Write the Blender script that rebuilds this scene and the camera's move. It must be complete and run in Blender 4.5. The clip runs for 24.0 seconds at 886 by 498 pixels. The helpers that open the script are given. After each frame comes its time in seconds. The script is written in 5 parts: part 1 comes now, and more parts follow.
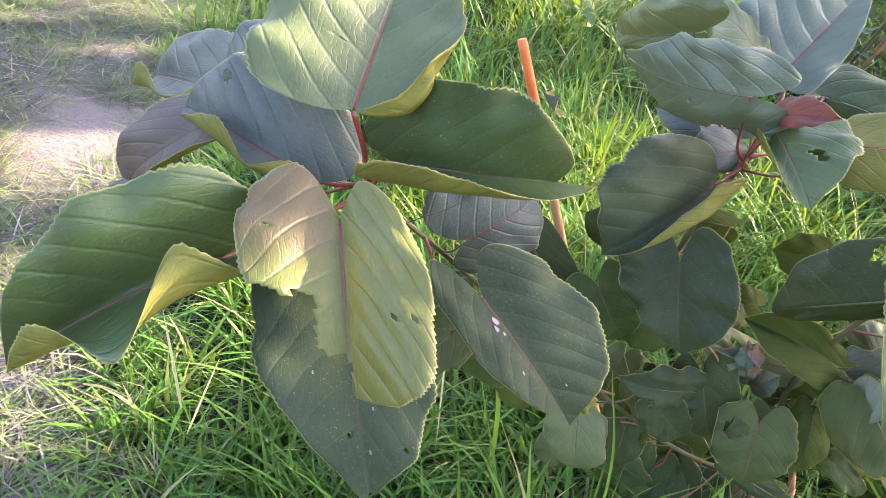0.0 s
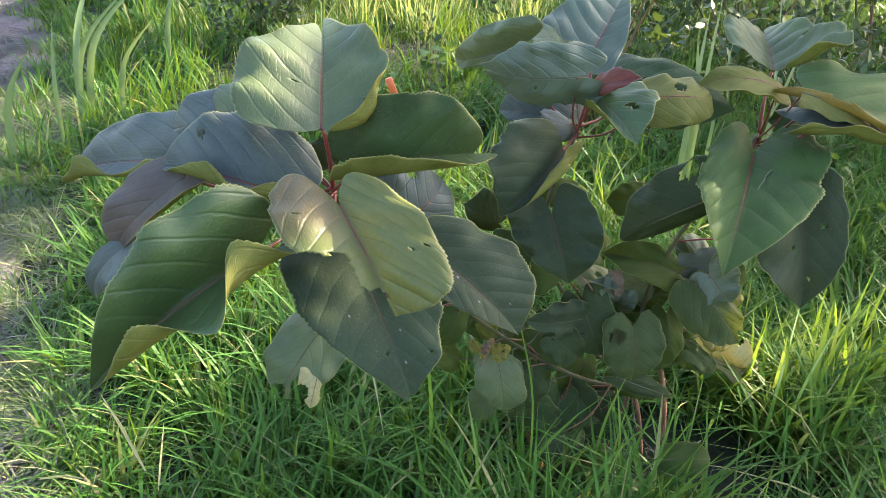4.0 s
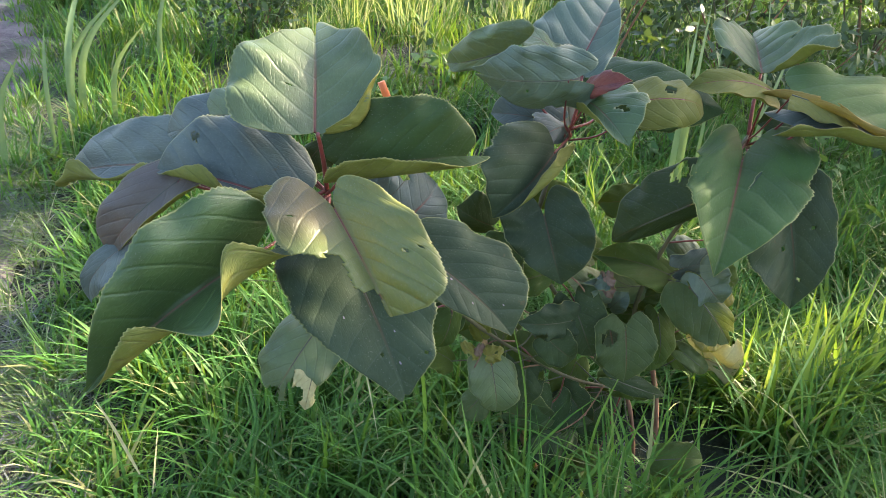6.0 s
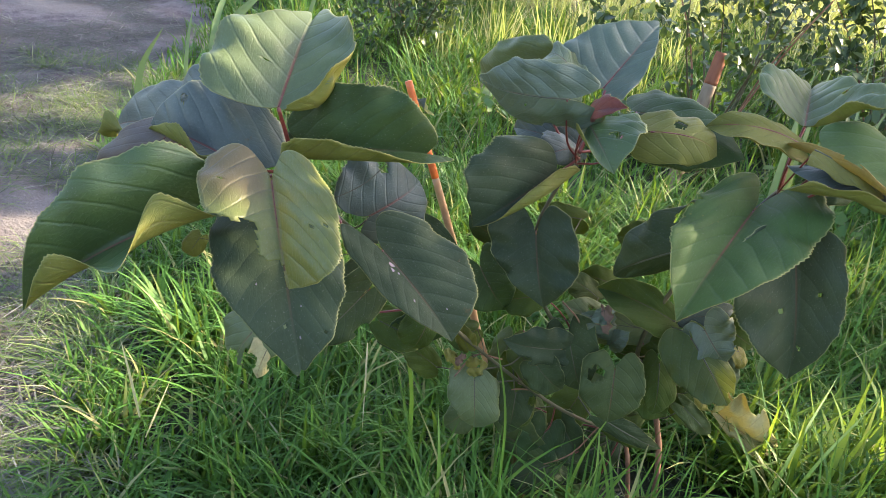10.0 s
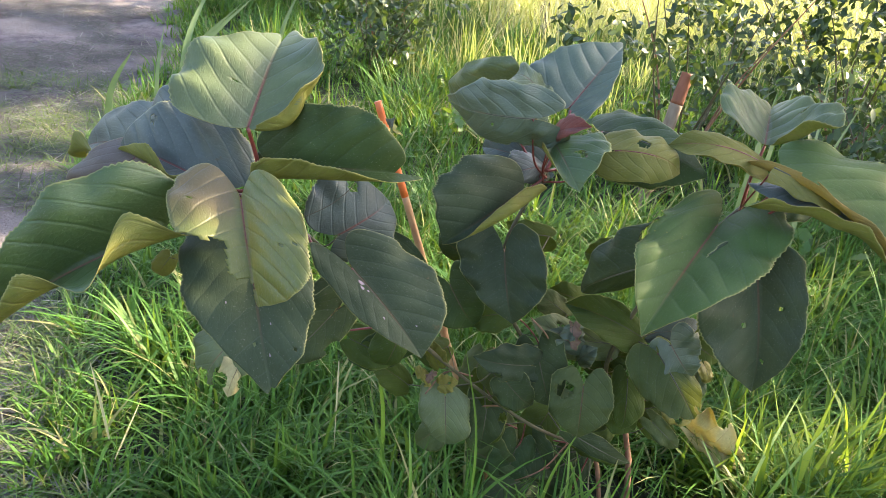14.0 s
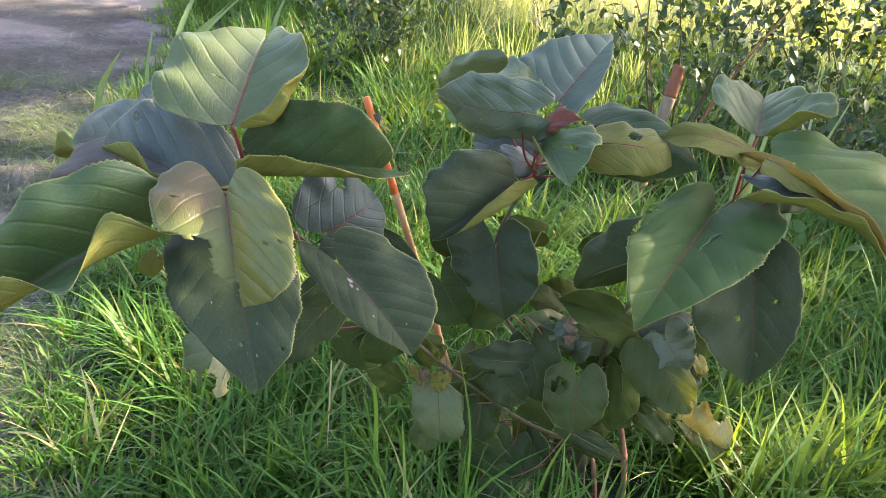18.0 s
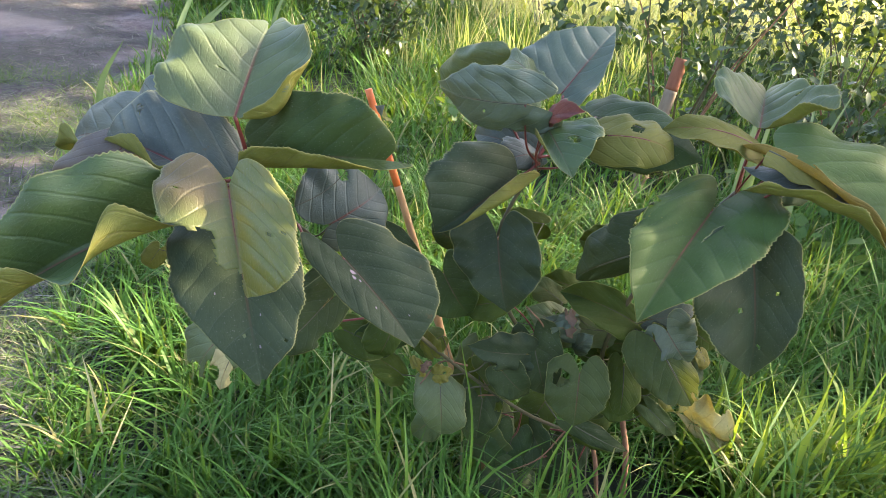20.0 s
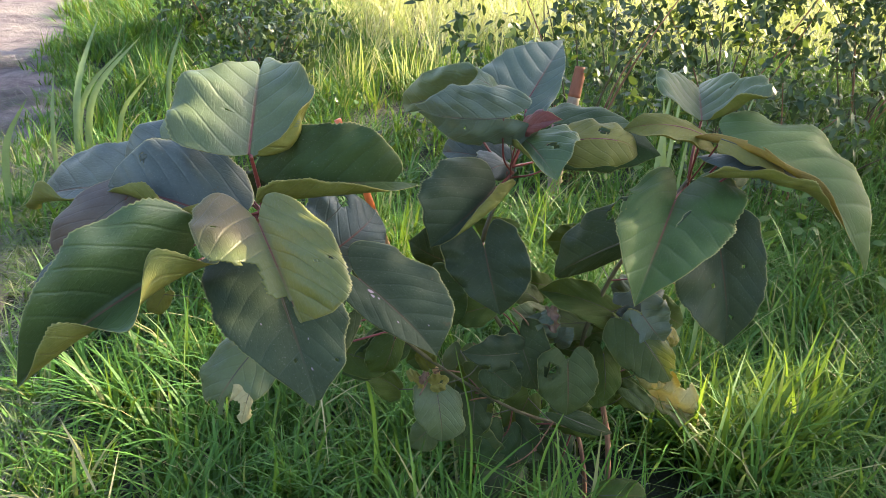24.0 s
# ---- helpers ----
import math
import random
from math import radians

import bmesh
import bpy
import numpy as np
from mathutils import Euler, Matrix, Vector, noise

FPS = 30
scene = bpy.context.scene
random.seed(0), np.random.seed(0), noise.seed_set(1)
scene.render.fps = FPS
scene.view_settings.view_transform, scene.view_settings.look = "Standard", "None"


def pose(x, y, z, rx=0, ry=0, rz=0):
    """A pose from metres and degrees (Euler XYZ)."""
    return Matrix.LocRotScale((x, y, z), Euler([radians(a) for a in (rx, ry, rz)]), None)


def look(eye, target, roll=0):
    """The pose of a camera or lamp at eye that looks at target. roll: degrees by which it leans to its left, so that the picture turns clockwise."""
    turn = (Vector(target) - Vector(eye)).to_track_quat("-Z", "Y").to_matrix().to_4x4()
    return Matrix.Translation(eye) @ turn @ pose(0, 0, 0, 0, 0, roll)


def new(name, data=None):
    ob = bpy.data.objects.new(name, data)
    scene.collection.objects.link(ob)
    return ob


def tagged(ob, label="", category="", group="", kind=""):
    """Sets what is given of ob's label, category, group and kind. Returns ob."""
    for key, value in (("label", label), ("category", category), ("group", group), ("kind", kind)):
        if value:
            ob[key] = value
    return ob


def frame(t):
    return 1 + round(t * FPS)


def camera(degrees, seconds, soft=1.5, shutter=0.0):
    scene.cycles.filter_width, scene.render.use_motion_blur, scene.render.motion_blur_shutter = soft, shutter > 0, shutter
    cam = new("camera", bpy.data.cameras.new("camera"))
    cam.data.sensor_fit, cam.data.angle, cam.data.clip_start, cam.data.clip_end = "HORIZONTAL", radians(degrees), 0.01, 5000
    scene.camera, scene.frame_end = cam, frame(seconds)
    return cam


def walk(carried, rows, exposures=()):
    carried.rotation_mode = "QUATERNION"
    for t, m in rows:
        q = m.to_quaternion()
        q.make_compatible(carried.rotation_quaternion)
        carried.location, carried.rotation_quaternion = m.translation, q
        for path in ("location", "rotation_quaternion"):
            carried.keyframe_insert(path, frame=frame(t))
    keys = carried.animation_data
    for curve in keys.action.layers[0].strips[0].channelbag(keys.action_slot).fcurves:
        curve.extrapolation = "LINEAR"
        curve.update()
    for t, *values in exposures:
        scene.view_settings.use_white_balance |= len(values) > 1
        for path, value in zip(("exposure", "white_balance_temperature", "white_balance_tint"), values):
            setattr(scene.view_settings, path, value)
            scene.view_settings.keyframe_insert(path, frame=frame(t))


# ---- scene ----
cam = camera(54.0, 24.0, 0.8)
PATH = [
    (0, (0.111, 0.005, 1.527), (0.048, 1.643, 0.382), 8.4),
    (0.5, (0.01, -0.155, 1.51), (0.031, 1.551, 0.467), 6.5),
    (1, (-0.034, -0.192, 1.562), (0.191, 1.51, 0.535), 6.5),
    (1.5, (0.027, -0.234, 1.558), (0.324, 1.482, 0.574), 6.2),
    (2, (0.054, -0.263, 1.542), (0.373, 1.462, 0.581), 5.7),
    (2.5, (-0.031, -0.3, 1.552), (0.289, 1.422, 0.587), 4.1),
    (4.5, (-0.13, -0.365, 1.546), (0.274, 1.358, 0.613), 2.4),
    (5, (-0.129, -0.367, 1.546), (0.277, 1.356, 0.615), 2.5),
    (5.5, (-0.138, -0.366, 1.545), (0.276, 1.356, 0.615), 2.7),
    (6, (-0.133, -0.37, 1.549), (0.28, 1.351, 0.617), 2.5),
    (6.5, (-0.132, -0.373, 1.544), (0.287, 1.348, 0.616), 2.6),
    (7, (-0.135, -0.383, 1.539), (0.289, 1.34, 0.617), 2.7),
    (7.5, (-0.13, -0.394, 1.534), (0.309, 1.334, 0.628), 3.1),
    (8, (-0.103, -0.399, 1.543), (0.347, 1.333, 0.651), 3.4),
    (8.5, (0.0, -0.397, 1.549), (0.404, 1.352, 0.666), 5.2),
    (9, (0.15, -0.423, 1.54), (0.303, 1.359, 0.645), 8.2),
    (9.5, (0.199, -0.423, 1.533), (0.248, 1.359, 0.626), 7.0),
    (11.5, (0.201, -0.465, 1.537), (0.261, 1.333, 0.664), 6.6),
    (12, (0.192, -0.474, 1.536), (0.262, 1.329, 0.673), 7.0),
    (12.5, (0.202, -0.465, 1.54), (0.282, 1.34, 0.683), 7.4),
    (13, (0.207, -0.455, 1.537), (0.297, 1.35, 0.682), 7.5),
    (13.5, (0.204, -0.446, 1.54), (0.303, 1.359, 0.683), 7.4),
    (14, (0.208, -0.445, 1.54), (0.314, 1.359, 0.683), 7.3),
    (14.5, (0.212, -0.455, 1.54), (0.324, 1.348, 0.683), 7.2),
    (15, (0.219, -0.456, 1.542), (0.331, 1.348, 0.686), 7.0),
    (15.5, (0.218, -0.455, 1.541), (0.329, 1.35, 0.685), 6.9),
    (16, (0.216, -0.453, 1.534), (0.326, 1.351, 0.678), 6.7),
    (16.5, (0.215, -0.448, 1.539), (0.326, 1.356, 0.682), 6.5),
    (17, (0.215, -0.446, 1.534), (0.327, 1.358, 0.677), 6.5),
    (17.5, (0.216, -0.438, 1.533), (0.329, 1.364, 0.673), 6.6),
    (19.5, (0.235, -0.413, 1.53), (0.351, 1.385, 0.661), 6.7),
    (20, (0.217, -0.431, 1.529), (0.332, 1.364, 0.654), 6.7),
    (20.5, (0.151, -0.414, 1.517), (0.269, 1.376, 0.634), 6.6),
    (21, (0.025, -0.409, 1.513), (0.16, 1.376, 0.621), 6.7),
    (21.5, (-0.07, -0.46, 1.526), (0.166, 1.324, 0.653), 6.5),
    (22, (-0.091, -0.501, 1.53), (0.199, 1.279, 0.667), 5.3),
    (22.5, (-0.09, -0.535, 1.536), (0.23, 1.254, 0.701), 5.1),
    (23, (-0.103, -0.557, 1.533), (0.236, 1.237, 0.719), 5.0),
    (23.5, (-0.105, -0.564, 1.532), (0.243, 1.236, 0.732), 4.8),
    (24, (0.001, -0.5, 1.53), (0.374, 1.294, 0.726), 3.4),
]
EXPOSURES = ((0.0, 3.13, 6900, 24.0), (0.6, 2.88, 6800, 16.0), (1.2, 2.60, 6700, 11.0), (2.0, 2.51, 6700, 12.0), (5.0, 2.53, 6550, 8.0), (8.0, 2.38, 6400, 9.5), (12.0, 2.51, 6850, 14.0), (20.0, 2.56, 6850, 14.0), (21.0, 2.61, 6800, 12.0), (22.0, 2.34, 6600, 11.0), (24.0, 2.28, 6600, 12.0))
walk(cam, [(t, look(eye, target, roll)) for t, eye, target, roll in PATH], EXPOSURES)

# ---- light ----
SUN_AZ, SUN_EL = 70.0, 27.0            # degrees from +y towards +x, and above the horizon
sun_dir = Vector((math.sin(radians(SUN_AZ)) * math.cos(radians(SUN_EL)), math.cos(radians(SUN_AZ)) * math.cos(radians(SUN_EL)), math.sin(radians(SUN_EL))))
world = bpy.data.worlds.new("world")
scene.world = world
world.use_nodes = True
wn = world.node_tree
sky = wn.nodes.new("ShaderNodeTexSky")
sky.sky_type, sky.sun_disc = "NISHITA", False
sky.sun_elevation, sky.sun_rotation = radians(SUN_EL), radians(SUN_AZ)
sky.air_density, sky.dust_density, sky.ozone_density = 0.9, 2.5, 0.8
wn.links.new(sky.outputs[0], wn.nodes["Background"].inputs[0])
wn.nodes["Background"].inputs[1].default_value = 0.15
sun = new("sun", bpy.data.lights.new("sun", "SUN"))
sun.data.energy, sun.data.angle, sun.data.color = 5.0, radians(0.6), (1.0, 0.86, 0.60)
sun.matrix_world = look(sun_dir * 20, (0, 0, 0))


# ---- materials ----
class Nodes:
    """Short hand for building a node tree."""

    def __init__(self, name):
        self.mat = bpy.data.materials.new(name)
        self.mat.use_nodes = True
        self.tree = self.mat.node_tree
        self.out = self.tree.nodes["Material Output"]
        self.bsdf = self.tree.nodes["Principled BSDF"]

    def put(self, node, socket, value):
        if isinstance(value, bpy.types.NodeSocket):
            self.tree.links.new(value, node.inputs[socket])
        else:
            node.inputs[socket].default_value = value

    def math(self, op, a, b=0.0, c=0.0, clamp=False):
        n = self.tree.nodes.new("ShaderNodeMath")
        n.operation, n.use_clamp = op, clamp
        for i, v in enumerate((a, b, c)):
            self.put(n, i, v)
        return n.outputs[0]

    def ramp(self, value, lo, hi, a=0.0, b=1.0):
        n = self.tree.nodes.new("ShaderNodeMapRange")
        n.interpolation_type = "SMOOTHSTEP"
        for i, v in enumerate((value, lo, hi, a, b)):
            self.put(n, i, v)
        return n.outputs[0]

    def mix(self, f, a, b):
        n = self.tree.nodes.new("ShaderNodeMix")
        n.data_type = "RGBA"
        self.put(n, 0, f)
        for i, v in ((6, a), (7, b)):
            self.put(n, i, v if isinstance(v, bpy.types.NodeSocket) else (*v, 1.0))
        return n.outputs[2]

    def noise(self, scale, vec, detail=3.0, rough=0.5):
        n = self.tree.nodes.new("ShaderNodeTexNoise")
        self.put(n, "Scale", scale), self.put(n, "Detail", detail), self.put(n, "Roughness", rough)
        self.tree.links.new(vec, n.inputs["Vector"])
        return n.outputs[0]

    def voronoi(self, scale, vec, feature="DISTANCE_TO_EDGE"):
        n = self.tree.nodes.new("ShaderNodeTexVoronoi")
        n.feature = feature
        self.put(n, "Scale", scale)
        self.tree.links.new(vec, n.inputs["Vector"])
        return n.outputs[0]

    def coords(self, which="Object"):
        return self.tree.nodes.new("ShaderNodeTexCoord").outputs[which]

    def random(self, which="Random Per Island"):
        if which == "Random":
            return self.tree.nodes.new("ShaderNodeObjectInfo").outputs["Random"]
        return self.tree.nodes.new("ShaderNodeNewGeometry").outputs[which]

    def bump(self, height, strength, distance):
        n = self.tree.nodes.new("ShaderNodeBump")
        self.put(n, "Strength", strength), self.put(n, "Distance", distance), self.put(n, "Height", height)
        self.tree.links.new(n.outputs[0], self.bsdf.inputs["Normal"])
        return n.outputs[0]

    def translucent(self, colour, share, normal=None):
        t = self.tree.nodes.new("ShaderNodeBsdfTranslucent")
        self.put(t, 0, colour if isinstance(colour, bpy.types.NodeSocket) else (*colour, 1.0))
        m = self.tree.nodes.new("ShaderNodeMixShader")
        self.put(m, 0, share)
        self.tree.links.new(self.bsdf.outputs[0], m.inputs[1])
        self.tree.links.new(t.outputs[0], m.inputs[2])
        self.tree.links.new(m.outputs[0], self.out.inputs[0])


def leaf_material(name, low, high, vein, through_colour, share=0.3, rough=0.42, spots=(0.10, 0.07, 0.03), relief=1.0, sheen=0.5, flush=None, reach=(0.62, 0.22), rib=0.6):
    """A veined leaf blade. The UV map holds the place along the midrib and across the blade."""
    s = Nodes(name)
    uv, ob = s.coords("UV"), s.coords("Object")
    sep = s.tree.nodes.new("ShaderNodeSeparateXYZ")
    s.tree.links.new(uv, sep.inputs[0])
    across = s.math("ABSOLUTE", sep.outputs[1])
    wob = s.math("MULTIPLY", s.math("SUBTRACT", s.noise(2.6, uv, 2.0), 0.5), 0.06)
    bow = s.math("ADD", s.math("MULTIPLY", s.math("POWER", across, 2.0), 0.38), s.math("MULTIPLY", across, 0.22))
    f = s.math("MULTIPLY", s.math("ADD", s.math("SUBTRACT", sep.outputs[0], bow), wob), 5.0)
    saw = s.math("ABSOLUTE", s.math("SUBTRACT", s.math("FRACT", f), 0.5))
    side = s.ramp(saw, 0.006, 0.026, 1.0, 0.0)
    fork = s.math("ABSOLUTE", s.math("SUBTRACT", s.math("FRACT", s.math("ADD", s.math("MULTIPLY", f, 2.0), s.math("MULTIPLY", across, 1.3))), 0.5))
    fork = s.math("MULTIPLY", s.ramp(fork, 0.01, 0.05, 1.0, 0.0), s.ramp(across, 0.45, 0.62))
    mid = s.ramp(across, 0.012, 0.03, 1.0, 0.0)
    cross = s.math("ABSOLUTE", s.math("SUBTRACT", s.math("FRACT", s.math("ADD", s.math("MULTIPLY", across, 15.0), s.math("MULTIPLY", s.noise(7.0, uv, 2.0), 3.4))), 0.5))
    cross = s.ramp(cross, 0.02, 0.16, 1.0, 0.0)
    cells = s.voronoi(30.0, uv)
    pucker = s.noise(26.0, ob, 2.0)
    tone = s.ramp(s.noise(14.0, ob, 4.0), 0.3, 0.7)
    fine = s.noise(160.0, ob, 2.0)
    col = s.mix(tone, low, high)
    col = s.mix(s.math("MULTIPLY", s.ramp(fine, 0.4, 0.8), 0.22), col, tuple(min(1, c * 1.8) for c in high))
    if flush:
        # the flush colour lies over one half of the blade, within its reach
        young = s.ramp(s.math("ADD", sep.outputs[1], s.math("MULTIPLY", s.noise(6.0, uv), 0.5)), 0.35, 0.05)
        young = s.math("MULTIPLY", young, s.ramp(s.math("ADD", sep.outputs[0], s.math("MULTIPLY", s.noise(5.0, uv), 0.3)), *reach))
        col = s.mix(s.math("MULTIPLY", young, 0.75), col, flush)
    blot = s.ramp(s.noise(38.0, ob, 4.0, 0.65), 0.70, 0.76)
    col = s.mix(s.math("MULTIPLY", blot, 0.7), col, spots)
    col = s.mix(s.math("MULTIPLY", cross, 0.09), col, vein)
    col = s.mix(s.math("MULTIPLY", fork, 0.12), col, vein)
    col = s.mix(s.math("MULTIPLY", s.ramp(cells, 0.10, 0.0), 0.14), col, vein)
    speck = s.ramp(s.noise(420.0, ob, 1.0), 0.68, 0.74)
    col = s.mix(s.math("MULTIPLY", speck, 0.35), col, (0.30, 0.30, 0.22))
    col = s.mix(s.math("MULTIPLY", side, 0.52), col, vein)
    # pale margin line of the blade, coloured brighter as if its edge were lit
    rim = s.tree.nodes.new("ShaderNodeAttribute")
    rim.attribute_name = "rim"
    col = s.mix(s.math("MULTIPLY", s.ramp(rim.outputs["Fac"], 0.978, 0.995), 0.85), col, tuple(0.4 * c + 0.6 * d for c, d in zip(vein, (0.46, 0.44, 0.16))))
    red = s.mix(s.ramp(sep.outputs[0], 0.35, 0.95), (0.22, 0.035, 0.03), vein)
    col = s.mix(s.math("MULTIPLY", mid, rib), col, red)
    s.put(s.bsdf, "Base Color", col)
    s.put(s.bsdf, "Roughness", s.math("ADD", s.math("MULTIPLY", fine, 0.22), rough - 0.1))
    s.put(s.bsdf, "Specular IOR Level", sheen)
    quilt = s.ramp(saw, 0.0, 0.12)
    h = s.math("ADD", s.math("MULTIPLY", quilt, 0.55), s.math("MULTIPLY", cross, -0.15))
    h = s.math("ADD", h, s.math("MULTIPLY", s.ramp(cells, 0.0, 0.25), 0.07))
    h = s.math("ADD", h, s.math("MULTIPLY", pucker, 0.28))
    h = s.math("ADD", h, s.math("MULTIPLY", fine, 0.04))
    h = s.math("SUBTRACT", h, s.math("MULTIPLY", mid, 0.7))
    s.bump(h, 0.6 * relief, 0.0024)
    tc = s.mix(s.math("MULTIPLY", side, 0.5), through_colour, tuple(c * 0.5 for c in through_colour))
    s.translucent(tc, share)
    return s.mat


LEAF_GREEN = leaf_material("leaf_green", (0.034, 0.070, 0.022), (0.062, 0.110, 0.034), (0.10, 0.15, 0.07), (0.20, 0.26, 0.03), sheen=0.6, rough=0.42)
LEAF_LIGHT = leaf_material("leaf_bronze_green", (0.090, 0.118, 0.026), (0.140, 0.152, 0.038), (0.22, 0.21, 0.08), (0.45, 0.38, 0.05), rough=0.38, sheen=0.5, flush=(0.105, 0.062, 0.034))
LEAF_SOFT = leaf_material("leaf_soft_green", (0.072, 0.104, 0.048), (0.112, 0.150, 0.066), (0.16, 0.19, 0.10), (0.28, 0.30, 0.05), rough=0.42, sheen=0.45)
# grey-blue base: part of the sky's reflection is put into the colour
LEAF_SLATE = leaf_material("leaf_slate_green", (0.050, 0.066, 0.060), (0.078, 0.098, 0.084), (0.12, 0.145, 0.13), (0.14, 0.18, 0.04), share=0.2, rough=0.45, sheen=0.55)
# shade under the upper leaves is partly put into the next two greens
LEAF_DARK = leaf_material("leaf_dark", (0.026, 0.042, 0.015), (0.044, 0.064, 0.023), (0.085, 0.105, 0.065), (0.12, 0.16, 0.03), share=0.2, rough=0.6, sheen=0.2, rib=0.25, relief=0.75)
LEAF_DEEP_SHADE = leaf_material("leaf_deep_shade_green", (0.021, 0.042, 0.011), (0.036, 0.066, 0.018), (0.065, 0.09, 0.045), (0.14, 0.18, 0.03), share=0.22, rough=0.55, sheen=0.22, rib=0.25, relief=0.75)
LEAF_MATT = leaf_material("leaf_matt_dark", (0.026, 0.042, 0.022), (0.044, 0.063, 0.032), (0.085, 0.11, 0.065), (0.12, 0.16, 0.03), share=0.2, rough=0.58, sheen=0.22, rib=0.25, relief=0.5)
LEAF_FRESH = leaf_material("leaf_fresh_green", (0.040, 0.078, 0.022), (0.066, 0.116, 0.034), (0.11, 0.16, 0.07), (0.22, 0.28, 0.03), sheen=0.2, rough=0.58)
# paler, greyer green with the sky's sheen partly painted in
LEAF_PALE = leaf_material("leaf_pale", (0.066, 0.100, 0.068), (0.100, 0.138, 0.094), (0.16, 0.20, 0.15), (0.25, 0.30, 0.06), rough=0.4, sheen=0.8)
LEAF_MID = leaf_material("leaf_olive", (0.030, 0.056, 0.012), (0.056, 0.088, 0.018), (0.095, 0.125, 0.045), (0.22, 0.26, 0.03), spots=(0.12, 0.07, 0.02), sheen=0.15, rough=0.62)
LEAF_PATCHY = leaf_material("leaf_half_yellow", (0.040, 0.064, 0.024), (0.066, 0.094, 0.034), (0.10, 0.12, 0.06), (0.30, 0.30, 0.03), spots=(0.13, 0.08, 0.02), flush=(0.27, 0.25, 0.02), reach=(0.45, 0.75), sheen=0.15, rough=0.6)
LEAF_PATCHY2 = leaf_material("leaf_blotched", (0.040, 0.066, 0.026), (0.068, 0.098, 0.036), (0.11, 0.12, 0.06), (0.22, 0.26, 0.03), spots=(0.26, 0.17, 0.06))
LEAF_WITHERED = leaf_material("leaf_withered", (0.16, 0.085, 0.06), (0.30, 0.20, 0.16), (0.26, 0.19, 0.10), (0.35, 0.2, 0.1), rough=0.8)
LEAF_FADED = leaf_material("leaf_faded", (0.042, 0.064, 0.022), (0.068, 0.094, 0.034), (0.11, 0.13, 0.06), (0.2, 0.24, 0.04), spots=(0.14, 0.09, 0.04), sheen=0.2, rough=0.6)
LEAF_RED = leaf_material("leaf_young_red", (0.16, 0.06, 0.06), (0.23, 0.09, 0.08), (0.25, 0.10, 0.08), (0.45, 0.10, 0.05))
LEAF_BROWN = leaf_material("leaf_olive_brown", (0.085, 0.098, 0.018), (0.130, 0.138, 0.028), (0.16, 0.15, 0.05), (0.36, 0.33, 0.04), sheen=0.25, rough=0.55)
LEAF_YELLOW = leaf_material("leaf_yellowing", (0.15, 0.145, 0.025), (0.22, 0.19, 0.035), (0.26, 0.21, 0.06), (0.50, 0.42, 0.04), spots=(0.20, 0.06, 0.02))
LEAF_DRY = leaf_material("leaf_dry", (0.42, 0.36, 0.17), (0.55, 0.48, 0.25), (0.45, 0.35, 0.18), (0.6, 0.5, 0.2), rough=0.9, sheen=0.1, relief=1.6)
LEAF_PINKISH = leaf_material("leaf_dull_pink", (0.085, 0.066, 0.058), (0.125, 0.100, 0.086), (0.15, 0.11, 0.09), (0.28, 0.20, 0.06), rough=0.5, sheen=0.5)
LEAF_UNDER_WARM = leaf_material("leaf_underside_orange", (0.21, 0.145, 0.03), (0.27, 0.19, 0.05), (0.30, 0.13, 0.06), (0.45, 0.30, 0.03), rough=0.6, relief=1.4, sheen=0.25)
LEAF_UNDER = leaf_material("leaf_underside", (0.14, 0.155, 0.03), (0.20, 0.20, 0.045), (0.26, 0.19, 0.07), (0.40, 0.36, 0.03), rough=0.6, relief=1.4, sheen=0.25)


def plain_material(name, low, high, scale, rough, relief=0.3, depth=0.002, stretch=(1, 1, 1), through_colour=None):
    s = Nodes(name)
    m = s.tree.nodes.new("ShaderNodeMapping")
    s.tree.links.new(s.coords("Object"), m.inputs[0])
    m.inputs["Scale"].default_value = stretch
    n = s.noise(scale, m.outputs[0], 5.0, 0.6)
    big = s.noise(scale * 0.12, m.outputs[0], 2.0)
    f = s.math("ADD", s.math("MULTIPLY", s.ramp(n, 0.3, 0.7), 0.6), s.math("MULTIPLY", s.ramp(big, 0.35, 0.65), 0.4))
    s.put(s.bsdf, "Base Color", s.mix(f, low, high))
    s.put(s.bsdf, "Roughness", rough)
    s.bump(n, relief, depth)
    if through_colour:
        s.translucent(through_colour, 0.3)
    return s.mat


STALK_RED = plain_material("stalk_red", (0.13, 0.022, 0.018), (0.23, 0.05, 0.035), 90, 0.4)
STALK_ORANGE = plain_material("stalk_orange", (0.45, 0.10, 0.05), (0.62, 0.18, 0.09), 120, 0.6)
STEM_GREEN = plain_material("stem_green", (0.055, 0.055, 0.022), (0.10, 0.075, 0.035), 70, 0.55, 0.4)
PALE_MARK = plain_material("pale_mark", (0.20, 0.15, 0.15), (0.34, 0.28, 0.27), 200, 0.7)
RIB_PALE = plain_material("rib_pale", (0.055, 0.070, 0.030), (0.10, 0.085, 0.045), 90, 0.5)
BARK = plain_material("bark_reddish", (0.14, 0.065, 0.035), (0.30, 0.15, 0.085), 60, 0.8, 0.7, 0.003, (1, 1, 0.3))
STAKE_PAINT = plain_material("stake_orange_paint", (0.62, 0.13, 0.03), (0.80, 0.21, 0.05), 50, 0.5, 0.3)
STAKE_CANE = plain_material("stake_cane", (0.36, 0.19, 0.09), (0.52, 0.30, 0.15), 60, 0.55, 0.4, 0.002, (1, 1, 0.15))
